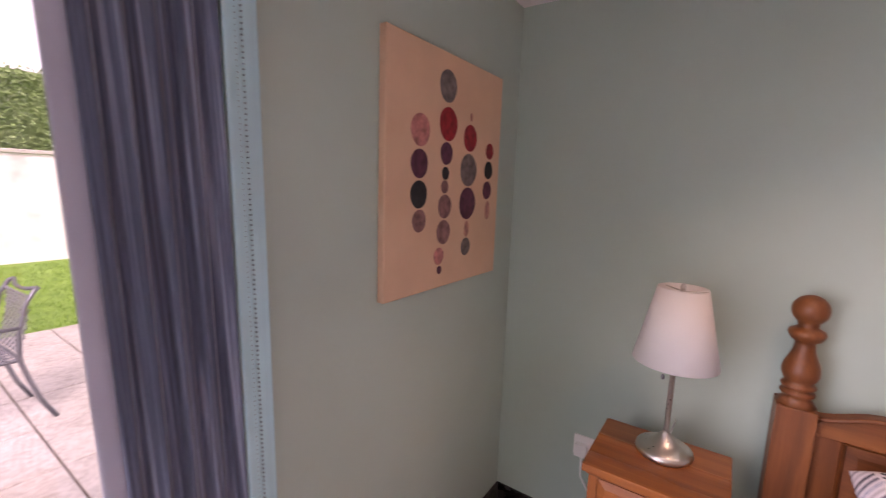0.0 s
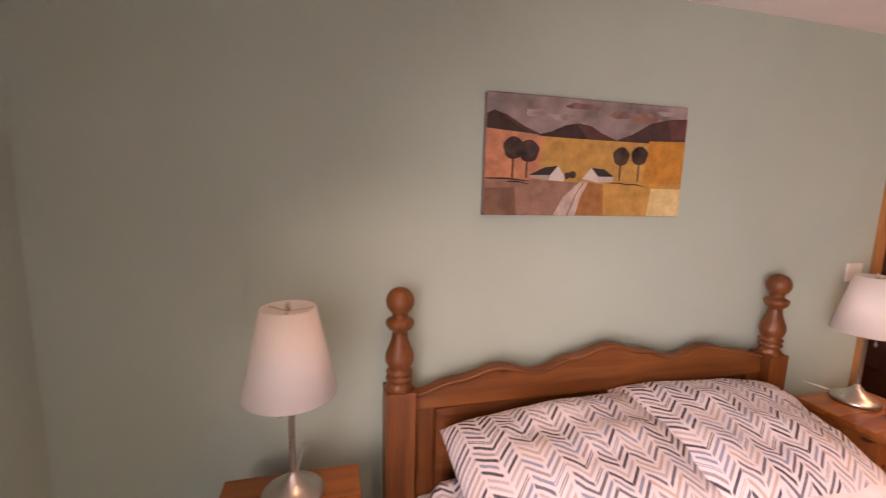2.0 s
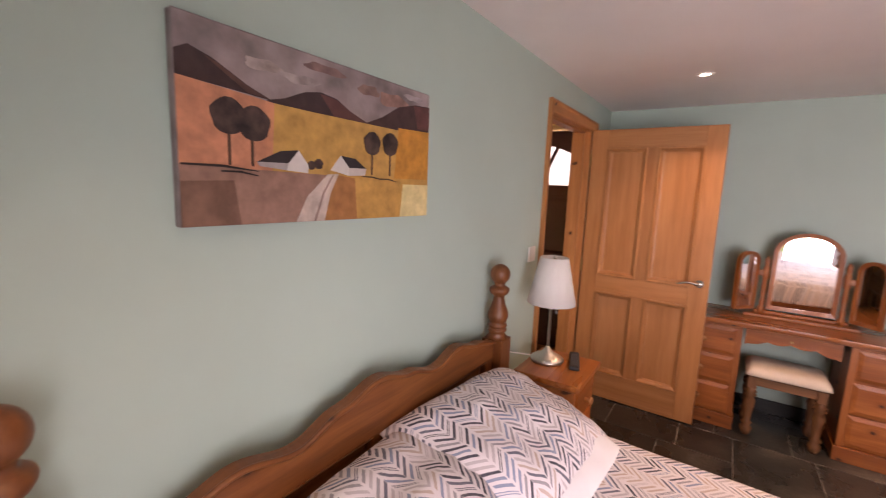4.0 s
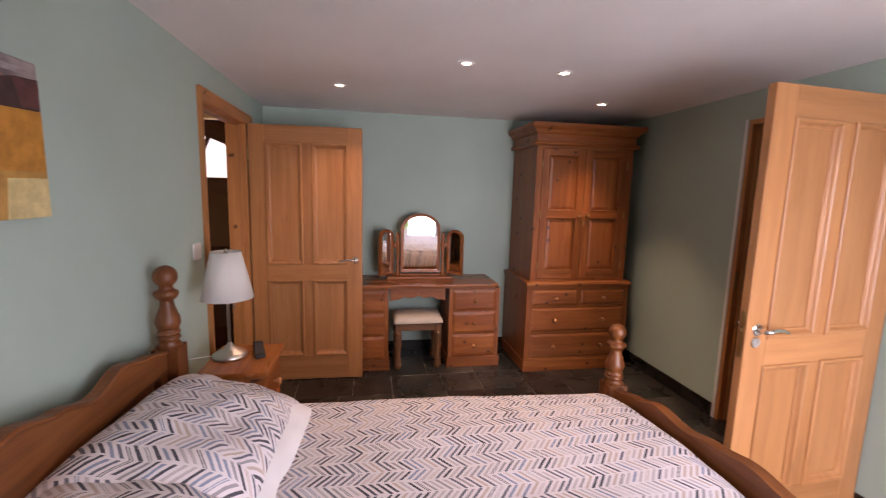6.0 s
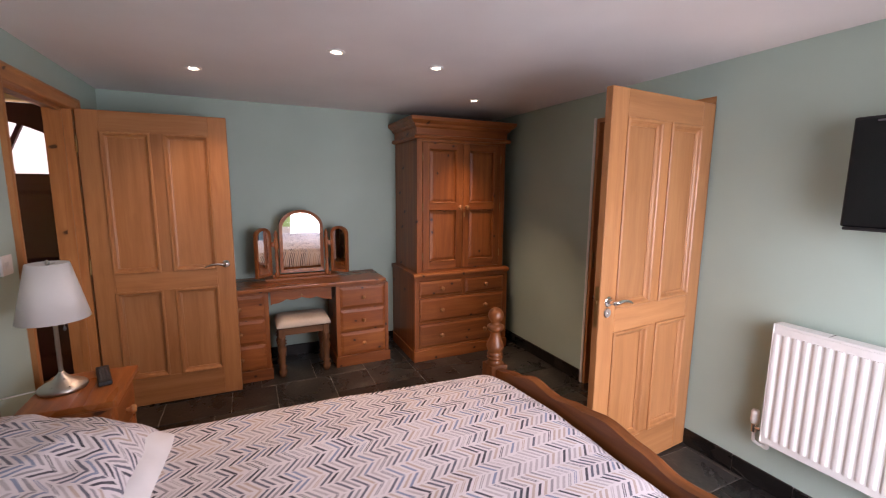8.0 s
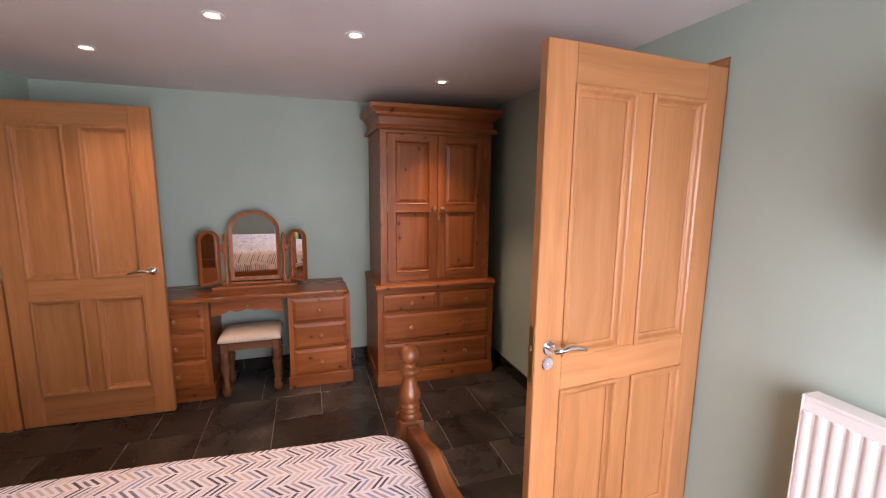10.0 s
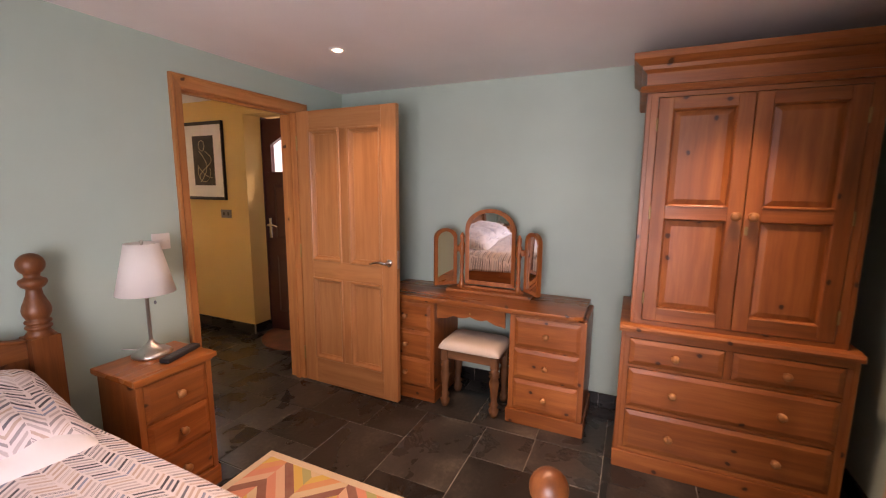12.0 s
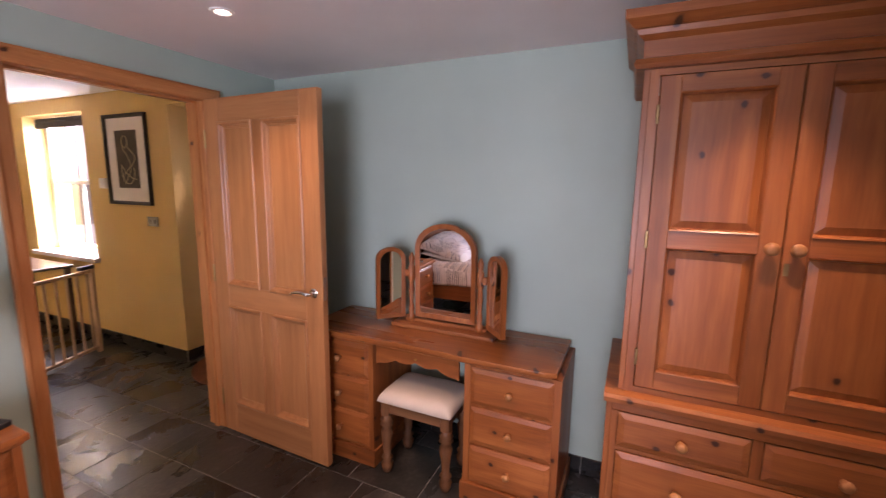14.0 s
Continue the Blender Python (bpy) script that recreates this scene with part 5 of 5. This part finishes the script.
part("leaf_lower", block(0, FW, 0, 0.045, 0.006, GZ, 0.002), MAROON, fd)
part("leaf_side", block(0, 0.10, 0, 0.045, GZ, FH), MAROON, fd)
part("leaf_side", block(FW - 0.10, FW, 0, 0.045, GZ, FH), MAROON, fd)
top = [(0.10, FH), (0.10, fan_top(0))] + [(0.10 + 0.71 * i / 20, fan_top(i / 20)) for i in range(1, 21)] + [(0.81, FH)]
part("leaf_top", prism(top, 0, 0.045), MAROON, fd)
pane = [(0.10, GZ), (0.81, GZ)] + [(0.10 + 0.71 * i / 20, fan_top(i / 20)) for i in range(20, -1, -1)]
g = part("pane", prism(pane, 0.02, 0.026), GLASS, fd)
g.visible_shadow = False
for x, z in ((0.30, fan_top(0.28) + 0.005), (0.61, fan_top(0.72) + 0.005)):
    dx, dz = x - CX, z - GZ
    n = Vector((-dz, dx)).normalized() * 0.014
    part("glazing_bar", prism([(CX + n.x, GZ + n.y), (CX - n.x, GZ - n.y), (x - n.x, z - n.y), (x + n.x, z + n.y)], 0.008, 0.037), MAROON, fd)
part("fan_boss", lathe([(0.09, 0.008), (0.09, 0.037)], 28, (CX, 0, GZ), "y"), MAROON, fd)
for x0, x1 in ((0.12, 0.41), (0.50, 0.79)):
    for z0, z1 in ((0.20, 0.78), (0.95, 1.48)):
        part("panel", raised(x0, x1, z0, z1, 0.004, -0.010, 0.03, 0.01), MAROON, fd)
part("handle_plate", block(0.035, 0.07, -0.006, 0, 0.95, 1.15, 0.002), CHROME, fd)
lever(fd, 0.052, 1.08, 0.0, -1, 1)
part("frame", block(-0.05, 0.0, -0.01, 0.06, 0, 2.12), MAROON, fd)
part("frame", block(FW, FW + 0.02, -0.01, 0.06, 0, 2.12), MAROON, fd)
part("threshold", block(0, FW, 0.0, 0.06, 0, 0.005), MAROON, fd)

wn_ = thing("window_hall", "white painted sash window in a deep yellow reveal", "window", kind="structure")
WX = XE + 0.17
for y0, y1 in ((4.33, 4.39), (5.34, 5.40)):
    part("window_frame", block(WX, WX + 0.07, y0, y1, 0.80, 2.14, 0.003), GLOSSWHITE, wn_)
for z0, z1 in ((0.80, 0.86), (2.08, 2.14)):
    part("window_frame", block(WX, WX + 0.07, 4.39, 5.34, z0, z1, 0.003), GLOSSWHITE, wn_)
part("meeting_rail", block(WX + 0.01, WX + 0.06, 4.39, 5.34, 1.48, 1.525, 0.003), GLOSSWHITE, wn_)
for z0, z1 in ((0.86, 1.48), (1.525, 2.08)):
    part("glazing_bar", block(WX + 0.015, WX + 0.05, 4.85, 4.88, z0, z1, 0.003), GLOSSWHITE, wn_)
    for y0, y1 in ((4.39, 4.85), (4.88, 5.34)):
        g = part("pane", block(WX + 0.03, WX + 0.034, y0, y1, z0, z1), GLASS, wn_)
        g.visible_shadow = False
part("window_sill", block(XE - 0.05, WX, 4.29, 5.44, 0.76, 0.80, 0.006, 2), GLOSSWHITE, wn_)
bl = thing("roller_blind", "dark rolled-up blind at the top of the hall window", "blind", pose(XE + 0.11, 4.865, 2.10))
part("roll", tube([(0, -0.5, 0), (0, 0.5, 0)], 0.028, 16), fabric("dark_blind_cloth", (0.05, 0.05, 0.055)), bl, smooth=True)
part("hem_bar", block(-0.03, -0.022, -0.5, 0.5, -0.07, -0.02), BLACK, bl)

hp = thing("framed_print", "line drawing on black in a white mount and black frame", "picture", pose(XE, 3.69, 1.70))
part("frame", bead(-0.29, 0.29, -0.376, 0.376, -0.012, -0.03, 0.03, along="x"), BLACK, hp)
part("back_board", block(-0.011, 0, -0.29, 0.29, -0.376, 0.376), BLACK, hp)
part("mount", block(-0.0125, -0.011, -0.265, 0.265, -0.35, 0.35), fabric("white_mount_card", (0.78, 0.77, 0.76)), hp, "white card mount")
part("print", block(-0.0132, -0.0126, -0.15, 0.15, -0.235, 0.245), fabric("black_print_ink", (0.035, 0.028, 0.022), 0.6, 200.0, 0.4), hp, "black print")
INKLINE = fabric("cream_ink_line", (0.45, 0.40, 0.28))


def stroke(pts):
    part("line", tube([(-0.0136, y, z) for y, z in pts], 0.0032, 6), INKLINE, hp)


stroke([(0.04 * math.cos(a) + 0.02, 0.15 + 0.05 * math.sin(a)) for a in [radians(d) for d in range(0, 361, 20)]])
stroke([(0.06 - 0.10 * math.sin(i / 14 * 3.1), 0.10 - 0.30 * i / 14) for i in range(15)])
stroke([(-0.02 - 0.09 * math.sin(i / 14 * 5.2), 0.10 - 0.28 * i / 14) for i in range(15)])
stroke([(0.09 * math.cos(a), -0.10 + 0.10 * math.sin(a)) for a in [radians(d) for d in range(160, 400, 15)]])
stroke([(-0.11 + 0.2 * i / 10, -0.16 + 0.12 * (i / 10) ** 2) for i in range(11)])
ts = thing("hall_switch", "grey metal switch plate on the yellow wall", "light switch", pose(XE, 3.43, 1.19))
part("plate", block(-0.008, 0, -0.07, 0.07, -0.04, 0.04, 0.002), IRON, ts)
for y in (-0.03, 0.03):
    part("rocker", block(-0.011, -0.008, y - 0.01, y + 0.01, -0.016, 0.016, 0.001), BLACK, ts)
th = thing("thermostat", "small white thermostat beside the framed print", "thermostat", pose(XE, 4.08, 1.50))
part("body", block(-0.025, 0, -0.045, 0.045, -0.045, 0.045, 0.006, 2), GLOSSWHITE, th)
part("dial", lathe([(0.022, -0.03), (0.024, -0.025)], 20, (0, 0, 0), "x"), GLOSSWHITE, th)

COIR = fabric("brown_coir", (0.20, 0.075, 0.035), 0.95, 260.0, 0.3)
half = [(4.45, 2.26), (4.45, 3.06)] + [(4.45 - 0.40 * math.sin(math.pi * i / 20), 2.66 + 0.40 * math.cos(math.pi * i / 20)) for i in range(1, 20)]
tagged(part("doormat", prism(half, 0.002, 0.02, "xy", 0.004), COIR), "brown half-round coir doormat inside the front door", "doormat")

gt = thing("stair_gate", "pale wooden stair gate with upright bars in the hall", "gate", pose(3.83, 3.95, 0, 0, 0, 22))
OAK = wood("pale_oak_z", "z", (0.42, 0.27, 0.15), (0.55, 0.38, 0.23), (0.63, 0.46, 0.30), 0.4, 0)
for i in range(6):
    part("bar", lathe([(0.011, 0.06), (0.011, 0.74)], 12, (-0.27 + i * 0.095, 0, 0)), OAK, gt, smooth=True)
for z in (0.05, 0.74):
    part("rail", block(-0.30, 0.24, -0.014, 0.014, z - 0.014, z + 0.014, 0.003), OAK, gt)
for x in (-0.315, 0.255):
    part("post", block(x - 0.017, x + 0.017, -0.017, 0.017, 0, 0.79, 0.003), OAK, gt)
part("latch", block(0.14, 0.27, -0.022, 0.022, 0.762, 0.795, 0.006, 2), GREYKEY, gt, "grey plastic latch")

tb = thing("hall_table", "small dark wooden table under the hall window", "table", pose(3.95, 4.95, 0))
DARKWOOD = wood("dark_walnut_y", "y", (0.03, 0.016, 0.01), (0.055, 0.028, 0.016), (0.08, 0.045, 0.025), 0.35, 0)
part("top", block(-0.22, 0.22, -0.4, 0.4, 0.71, 0.735, 0.005), DARKWOOD, tb)
for x in (-0.18, 0.18):
    for y in (-0.36, 0.36):
        part("leg", block(x - 0.02, x + 0.02, y - 0.02, y + 0.02, 0, 0.71, 0.003), DARKWOOD, tb)

# ---- garden outside the patio door ----
gz = -0.10


def ground_mat(name, stops, scale, rough=0.9, relief=0.5):
    m, nt, b = surface(name, stops[1][1], rough)
    tc = node(nt, "TexCoord").outputs["Object"]
    n1 = node(nt, "TexNoise", {"Vector": tc, "Scale": scale, "Detail": 6.0}).outputs["Fac"]
    n2 = node(nt, "TexNoise", {"Vector": tc, "Scale": scale * 0.12, "Detail": 3.0}).outputs["Fac"]
    f = math_node(nt, "ADD", math_node(nt, "MULTIPLY", n1, 0.6), math_node(nt, "MULTIPLY", n2, 0.4))
    nt.links.new(ramp(nt, f, stops), b.inputs["Base Color"])
    bump(nt, b, n1, relief, 0.01)
    return m


GRASS = ground_mat("lawn_grass", [(0.35, (0.10, 0.21, 0.035)), (0.5, (0.16, 0.31, 0.05)), (0.65, (0.24, 0.40, 0.08))], 40.0)
PAVE = ground_mat("worn_concrete_slab", [(0.35, (0.35, 0.33, 0.30)), (0.5, (0.45, 0.43, 0.40)), (0.65, (0.53, 0.51, 0.48))], 30.0, 0.8)
RENDER = ground_mat("stained_white_render", [(0.33, (0.50, 0.49, 0.46)), (0.48, (0.74, 0.73, 0.71)), (0.65, (0.80, 0.79, 0.78))], 3.0, 0.9, 0.2)
LEAF = ground_mat("hedge_leaf", [(0.35, (0.12, 0.21, 0.07)), (0.5, (0.19, 0.30, 0.11)), (0.65, (0.27, 0.38, 0.16))], 9.0, 0.6)
SOIL = ground_mat("garden_soil", [(0.35, (0.06, 0.05, 0.035)), (0.5, (0.10, 0.08, 0.06)), (0.65, (0.13, 0.11, 0.08))], 12.0)
tagged(part("ground", block(-400, 400, -400, 400, gz - 0.45, gz - 0.25), SOIL), "open ground around the house", "ground", kind="structure")
tagged(part("lawn", block(-9.8, -5.20, -12, 14, gz - 0.25, gz - 0.01), GRASS), "mown green lawn beyond the patio", "lawn", kind="structure")
rng = random.Random(4)
blades = bmesh.new()
for k in range(9000):
    x, y = -5.24 - 4.3 * rng.random() ** 1.3, 1.2 + 2.6 * rng.random()
    a, h, wd = rng.random() * 6.28, 0.018 + 0.03 * rng.random(), 0.006
    c, s = math.cos(a) * wd, math.sin(a) * wd
    blades.faces.new([blades.verts.new(p) for p in ((x - c, y - s, gz - 0.01), (x + c, y + s, gz - 0.01), (x + s * 1.5, y - c * 1.5, gz - 0.01 + h))])
tagged(part("grass_blades", blades, GRASS), "short grass blades on the lawn", "grass", kind="stuff")
gw = tagged(part("garden_wall", block(-10.06, -9.80, -12, 14, gz - 0.25, 1.80), RENDER), "stained white rendered garden wall behind the lawn", "garden wall", kind="structure")
part("coping", block(-10.10, -9.76, -12, 14, 1.80, 1.87, 0.01), PAVE, gw, "grey stone coping")
hd = thing("hedge", "tall clipped green hedge behind the garden wall", "hedge", pose(-10.7, 2.0, gz - 0.25))
part("core", block(-0.42, 0.42, -12, 12, 0, 3.62), LEAF, hd, world_space=False)
leaves = bmesh.new()
for k in range(14000):
    y = -1.5 + 5.0 * rng.random()
    z = 1.6 + 2.15 * rng.random()
    x = 0.44 + 0.10 * rng.random()
    if z > 3.58:
        x = -0.4 + 0.9 * rng.random()
        z = 3.58 + 0.14 * rng.random()
    d = Vector((rng.uniform(-1, 1), rng.uniform(-1, 1), rng.uniform(-1, 1))).normalized() * rng.uniform(0.03, 0.055)
    e = d.cross(Vector((rng.uniform(-1, 1), rng.uniform(-1, 1), rng.uniform(-1, 1)))).normalized() * 0.02
    p = Vector((x, y, z))
    leaves.faces.new([leaves.verts.new(q) for q in (p - d, p + e, p + d, p - e)])
part("leaves", leaves, LEAF, hd)["kind"] = "stuff"
for k, (x, y, h) in enumerate(((-15.5, 3.2, 4.5), (-17.0, 4.6, 4.8), (-16, 1.6, 4.3), (9.6, 11.2, 3.9))):
    tr_ = thing("tree", "leafy green garden tree" if x > 0 else "distant leafy tree behind the hedge", "tree", pose(x, y, gz - 0.25), "" if x > 0 else "trees behind the hedge")
    part("trunk", tube([(0, 0, 0), (0.05, 0.02, h * 0.4), (0, 0.1, h * 0.75)], [0.16, 0.12, 0.05]), SOIL, tr_)
    crown = bmesh.new()
    for q in range(1600):
        v = Vector((rng.gauss(0, 1), rng.gauss(0, 1), rng.gauss(0, 1))).normalized() * rng.random() ** 0.4
        p = Vector((v.x * 1.1, v.y * 1.1, h * 0.78 + v.z * h * 0.22)) + Vector((noise.noise(v * 3), noise.noise(v * 3 + Vector((5, 0, 0))), 0)) * 0.4
        d = Vector((rng.uniform(-1, 1), rng.uniform(-1, 1), rng.uniform(-1, 1))).normalized() * 0.09
        e = d.cross(Vector((rng.uniform(-1, 1), 1, rng.uniform(-1, 1)))).normalized() * 0.05
        crown.faces.new([crown.verts.new(c) for c in (p - d, p + e, p + d, p - e)])
    part("crown", crown, LEAF, tr_)

# pale slab added outside the hall window so its overexposed panes look white
tagged(part("driveway", block(4.95, 16, -8, 18, gz - 0.25, gz - 0.03), PAVE), "pale ground added in front of the house to whiten the hall window panes", "driveway", kind="structure")

# cast metal garden chairs
def garden_chair(m, label):
    c = thing("garden_chair", label, "garden chair", m, "garden chairs")
    for s in (-1, 1):
        part("rear_leg", tube([(s * 0.23, 0.33, 0), (s * 0.225, 0.265, 0.14), (s * 0.22, 0.22, 0.30), (s * 0.22, 0.19, 0.43), (s * 0.235, 0.20, 0.62), (s * 0.24, 0.24, 0.78), (s * 0.235, 0.29, 0.86), (s * 0.22, 0.31, 0.87)], 0.014, 10), IRON, c, smooth=True)
        part("front_leg", tube([(s * 0.23, -0.28, 0), (s * 0.225, -0.24, 0.2), (s * 0.22, -0.22, 0.43)], 0.014, 10), IRON, c, smooth=True)
        part("arm", tube([(s * 0.22, -0.22, 0.43), (s * 0.25, -0.22, 0.60), (s * 0.25, -0.1, 0.65), (s * 0.24, 0.2, 0.64)], 0.012, 8), IRON, c, smooth=True)
    part("seat_rim", tube([(-0.22, -0.23, 0.43), (0.22, -0.23, 0.43), (0.22, 0.2, 0.43), (-0.22, 0.2, 0.43), (-0.22, -0.23, 0.43)], 0.012, 8), IRON, c)
    bm = None
    for k in range(-7, 8):
        for sgn in (-1, 1):
            pts = []
            for i in range(13):
                u = i / 12
                x, v = k * 0.06 + sgn * (u - 0.5) * 0.42, u
                if abs(x) <= 0.225:
                    pts.append((x, 0.19 + 0.07 * v + 0.02 * math.sin(3 * v), 0.47 + 0.36 * v))
            if len(pts) > 1:
                bm = tube(pts, 0.0045, 5, bm)
    part("back_lattice", bm, IRON, c, "diamond lattice back")
    bm = None
    for k in range(-7, 8):
        for sgn in (-1, 1):
            pts = [(k * 0.06 + sgn * (i / 12 - 0.5) * 0.42, -0.22 + 0.42 * i / 12, 0.43) for i in range(13) if abs(k * 0.06 + sgn * (i / 12 - 0.5) * 0.42) <= 0.215]
            if len(pts) > 1:
                bm = tube(pts, 0.0045, 5, bm)
    part("seat_lattice", bm, IRON, c, "diamond lattice seat")
    part("top_rail", tube([(-0.22, 0.31, 0.87), (-0.1, 0.285, 0.85), (0, 0.28, 0.845), (0.1, 0.285, 0.85), (0.22, 0.31, 0.87)], 0.012, 8), IRON, c, smooth=True)
    return c


gc = garden_chair(pose(-3.31, 0.675, gz, 0, 0, 4), "grey cast metal garden chair with a lattice back on the patio")
copy_thing(gc, pose(-4.6, 0.62, gz, 0, 0, 150))

# ---- slate upstand round the rooms, tile by tile ----


def tile_mesh(name, sx, sy, sz, bev, mat):
    me = bpy.data.meshes.new(name)
    bm = block(-sx / 2, sx / 2, -sy / 2, sy / 2, -sz / 2, sz / 2)
    top = [f for f in bm.faces if f.normal.z > 0.9]
    bmesh.ops.bevel(bm, geom=[e for f in top for e in f.edges], offset=bev, segments=1, affect="EDGES")
    bm.to_mesh(me)
    bm.free()
    me.materials.append(mat)
    return me


SHARED = {}


def place_tile(parent, x, y, z, sx, sy, sz, mat=SLATE, name="tile", bev=0.002):
    key = (round(sx, 3), round(sy, 3), round(sz, 3), mat.name, name)
    if key not in SHARED:
        SHARED[key] = tile_mesh(name, sx, sy, sz, bev, mat)
    ob = new(name, SHARED[key])
    ob.parent = parent
    ob.location = (x, y, z)
    return ob


bs = thing("baseboard", "black slate tile skirting with pale grout lines", "skirting", kind="structure")


def skirt(x0, y0, x1, y1, inward):
    """Upright tiles along a wall line."""
    length = math.hypot(x1 - x0, y1 - y0)
    n = max(1, round(length / 0.3))
    step = length / n
    ux, uy = (x1 - x0) / length, (y1 - y0) / length
    t = 0.012
    for i in range(n):
        c = (i + 0.5) * step
        px, py = x0 + ux * c + inward[0] * t / 2, y0 + uy * c + inward[1] * t / 2
        sx = step - 0.003 if abs(ux) > 0.5 else t
        sy = t if abs(ux) > 0.5 else step - 0.003
        place_tile(bs, px, py, 0.052, sx, sy, 0.096, BLACKSLATE)
    gx, gy = inward[0] * 0.008, inward[1] * 0.008
    bm = block(min(x0, x1, x0 + gx), max(x0, x1, x0 + gx), min(y0, y1, y0 + gy), max(y0, y1, y0 + gy), 0.002, 0.099)
    part("grout", bm, GROUT, bs)


skirt(XW, YN, 2.846, YN, (0, -1))
skirt(3.834, YN, XE, YN, (0, -1))
skirt(XE, YS, XE, YN, (-1, 0))
skirt(2.79, YS, XE, YS, (0, 1))
skirt(XW, YS, 1.895, YS, (0, 1))
skirt(XW, 0.70, XW, YN, (1, 0))
skirt(XE, 3.13, XE, HALL_Y, (-1, 0))
skirt(XE, 3.13, XE + 0.20, 3.13, (0, -1))
skirt(1.0, YN + 0.14, 2.88, YN + 0.14, (0, 1))

# ---- slate floor ----
fl = tagged(part("floor", block(XW - 0.14, XE + 0.34, -2.8, HALL_Y, -0.12, -0.004), GROUT), "dark riven slate floor tiles with thin pale joints", "floor", kind="structure")
rng = random.Random(11)
rest = []
count = 0
XM = 2.775
# paving pattern between the bed and the dressing table: bands of x with their cross joints
BANDS = ((4.11, XE, (YN, 1.65, 1.24, 0.83, 0.42, 0.02, -0.40, -0.80, YS)), (3.70, 4.11, (YN, 1.85, 1.44, 1.03, 0.625, 0.22, -0.16, -0.60, -1.0, YS)),
         (3.39, 3.70, (YN, 1.65, 1.23, 0.93)), (3.39, 3.70, (0.52, 0.217, -0.16)), (3.08, 3.70, (0.93, 0.52)), (2.775, 3.39, (1.33, 0.93)),
         (2.775, 3.39, (0.52, -0.16)), (2.775, 3.08, (0.93, 0.52)), (3.08, 3.39, (YN, 1.73, 1.33)), (2.775, 3.08, (YN, 1.74, 1.33)),
         (3.49, 3.70, (-0.16, -0.60, -1.0, YS)), (3.09, 3.49, (-0.16, -0.47, -0.85, YS)), (2.775, 3.09, (-0.16, -0.50, -0.90, YS)))
for xa, xb, ys in BANDS:
    for a, b in zip(ys, ys[1:]):
        count += 1
        place_tile(fl, (xa + xb) / 2, (a + b) / 2, -0.006 + rng.uniform(-0.0006, 0.0006), xb - xa - 0.004, a - b - 0.004, 0.012)
rows = [(round(XM + 0.305 * k, 3), -9.0, 9.0) for k in range(-11, 0)]
rows += [(round(XM + 0.305 * k, 3), lo, hi) for k in range(7) for lo, hi in ((YN, 9.0), (-9.0, YS))]
for x0, lo, hi in rows:
    ys = [min(hi, HALL_Y + 0.1) if hi < 9 or lo > -9 else HALL_Y + rng.random() * 0.3]
    while ys[-1] > max(lo, -2.9):
        ys.append(max(ys[-1] - rng.choice((0.305, 0.41, 0.61, 0.41)), max(lo, -2.9)))
    for a, b in zip(ys, ys[1:]):
        xa, xb = max(x0, XW - 0.13), min(x0 + 0.305, XE + 0.335)
        ya, yb = max(b, -2.79), min(a, HALL_Y)
        if xb - xa < 0.03 or yb - ya < 0.02:
            continue
        if b > 5.0 or a < -1.9 or (xa < 0.4 and b > 2.2) or count >= 300:
            rest.append((xa + 0.002, xb - 0.002, ya + 0.002, yb - 0.002))
            continue
        count += 1
        ob = place_tile(fl, (xa + xb) / 2, (ya + yb) / 2, -0.006 + rng.uniform(-0.0006, 0.0006), xb - xa - 0.004, yb - ya - 0.004, 0.012)
if rest:
    bm = None
    for r in rest:
        bm = block(*r, -0.012, -0.0005, bm=bm)
    part("far_tiles", bm, SLATE, fl)["kind"] = "stuff"

# ---- patio slabs ----
pv = tagged(part("patio", block(-5.20, XW - 0.16, -5, 7, gz - 0.25, gz - 0.012), SOIL), "pale concrete paving slabs outside the patio door", "patio", kind="structure")
for i in range(10):
    for j in range(16):
        x, y = -5.20 + 0.55 * (i + 0.5), -2.4 + 0.55 * (j + 0.5)
        wide = 0.538
        if x + 0.28 > XW - 0.17:
            x, wide = -0.67, 0.25
        if i < 9:
            place_tile(pv, x, y, gz - 0.02 + rng.uniform(-0.003, 0.003), wide, 0.538, 0.04, PAVE, "slab", 0.006)
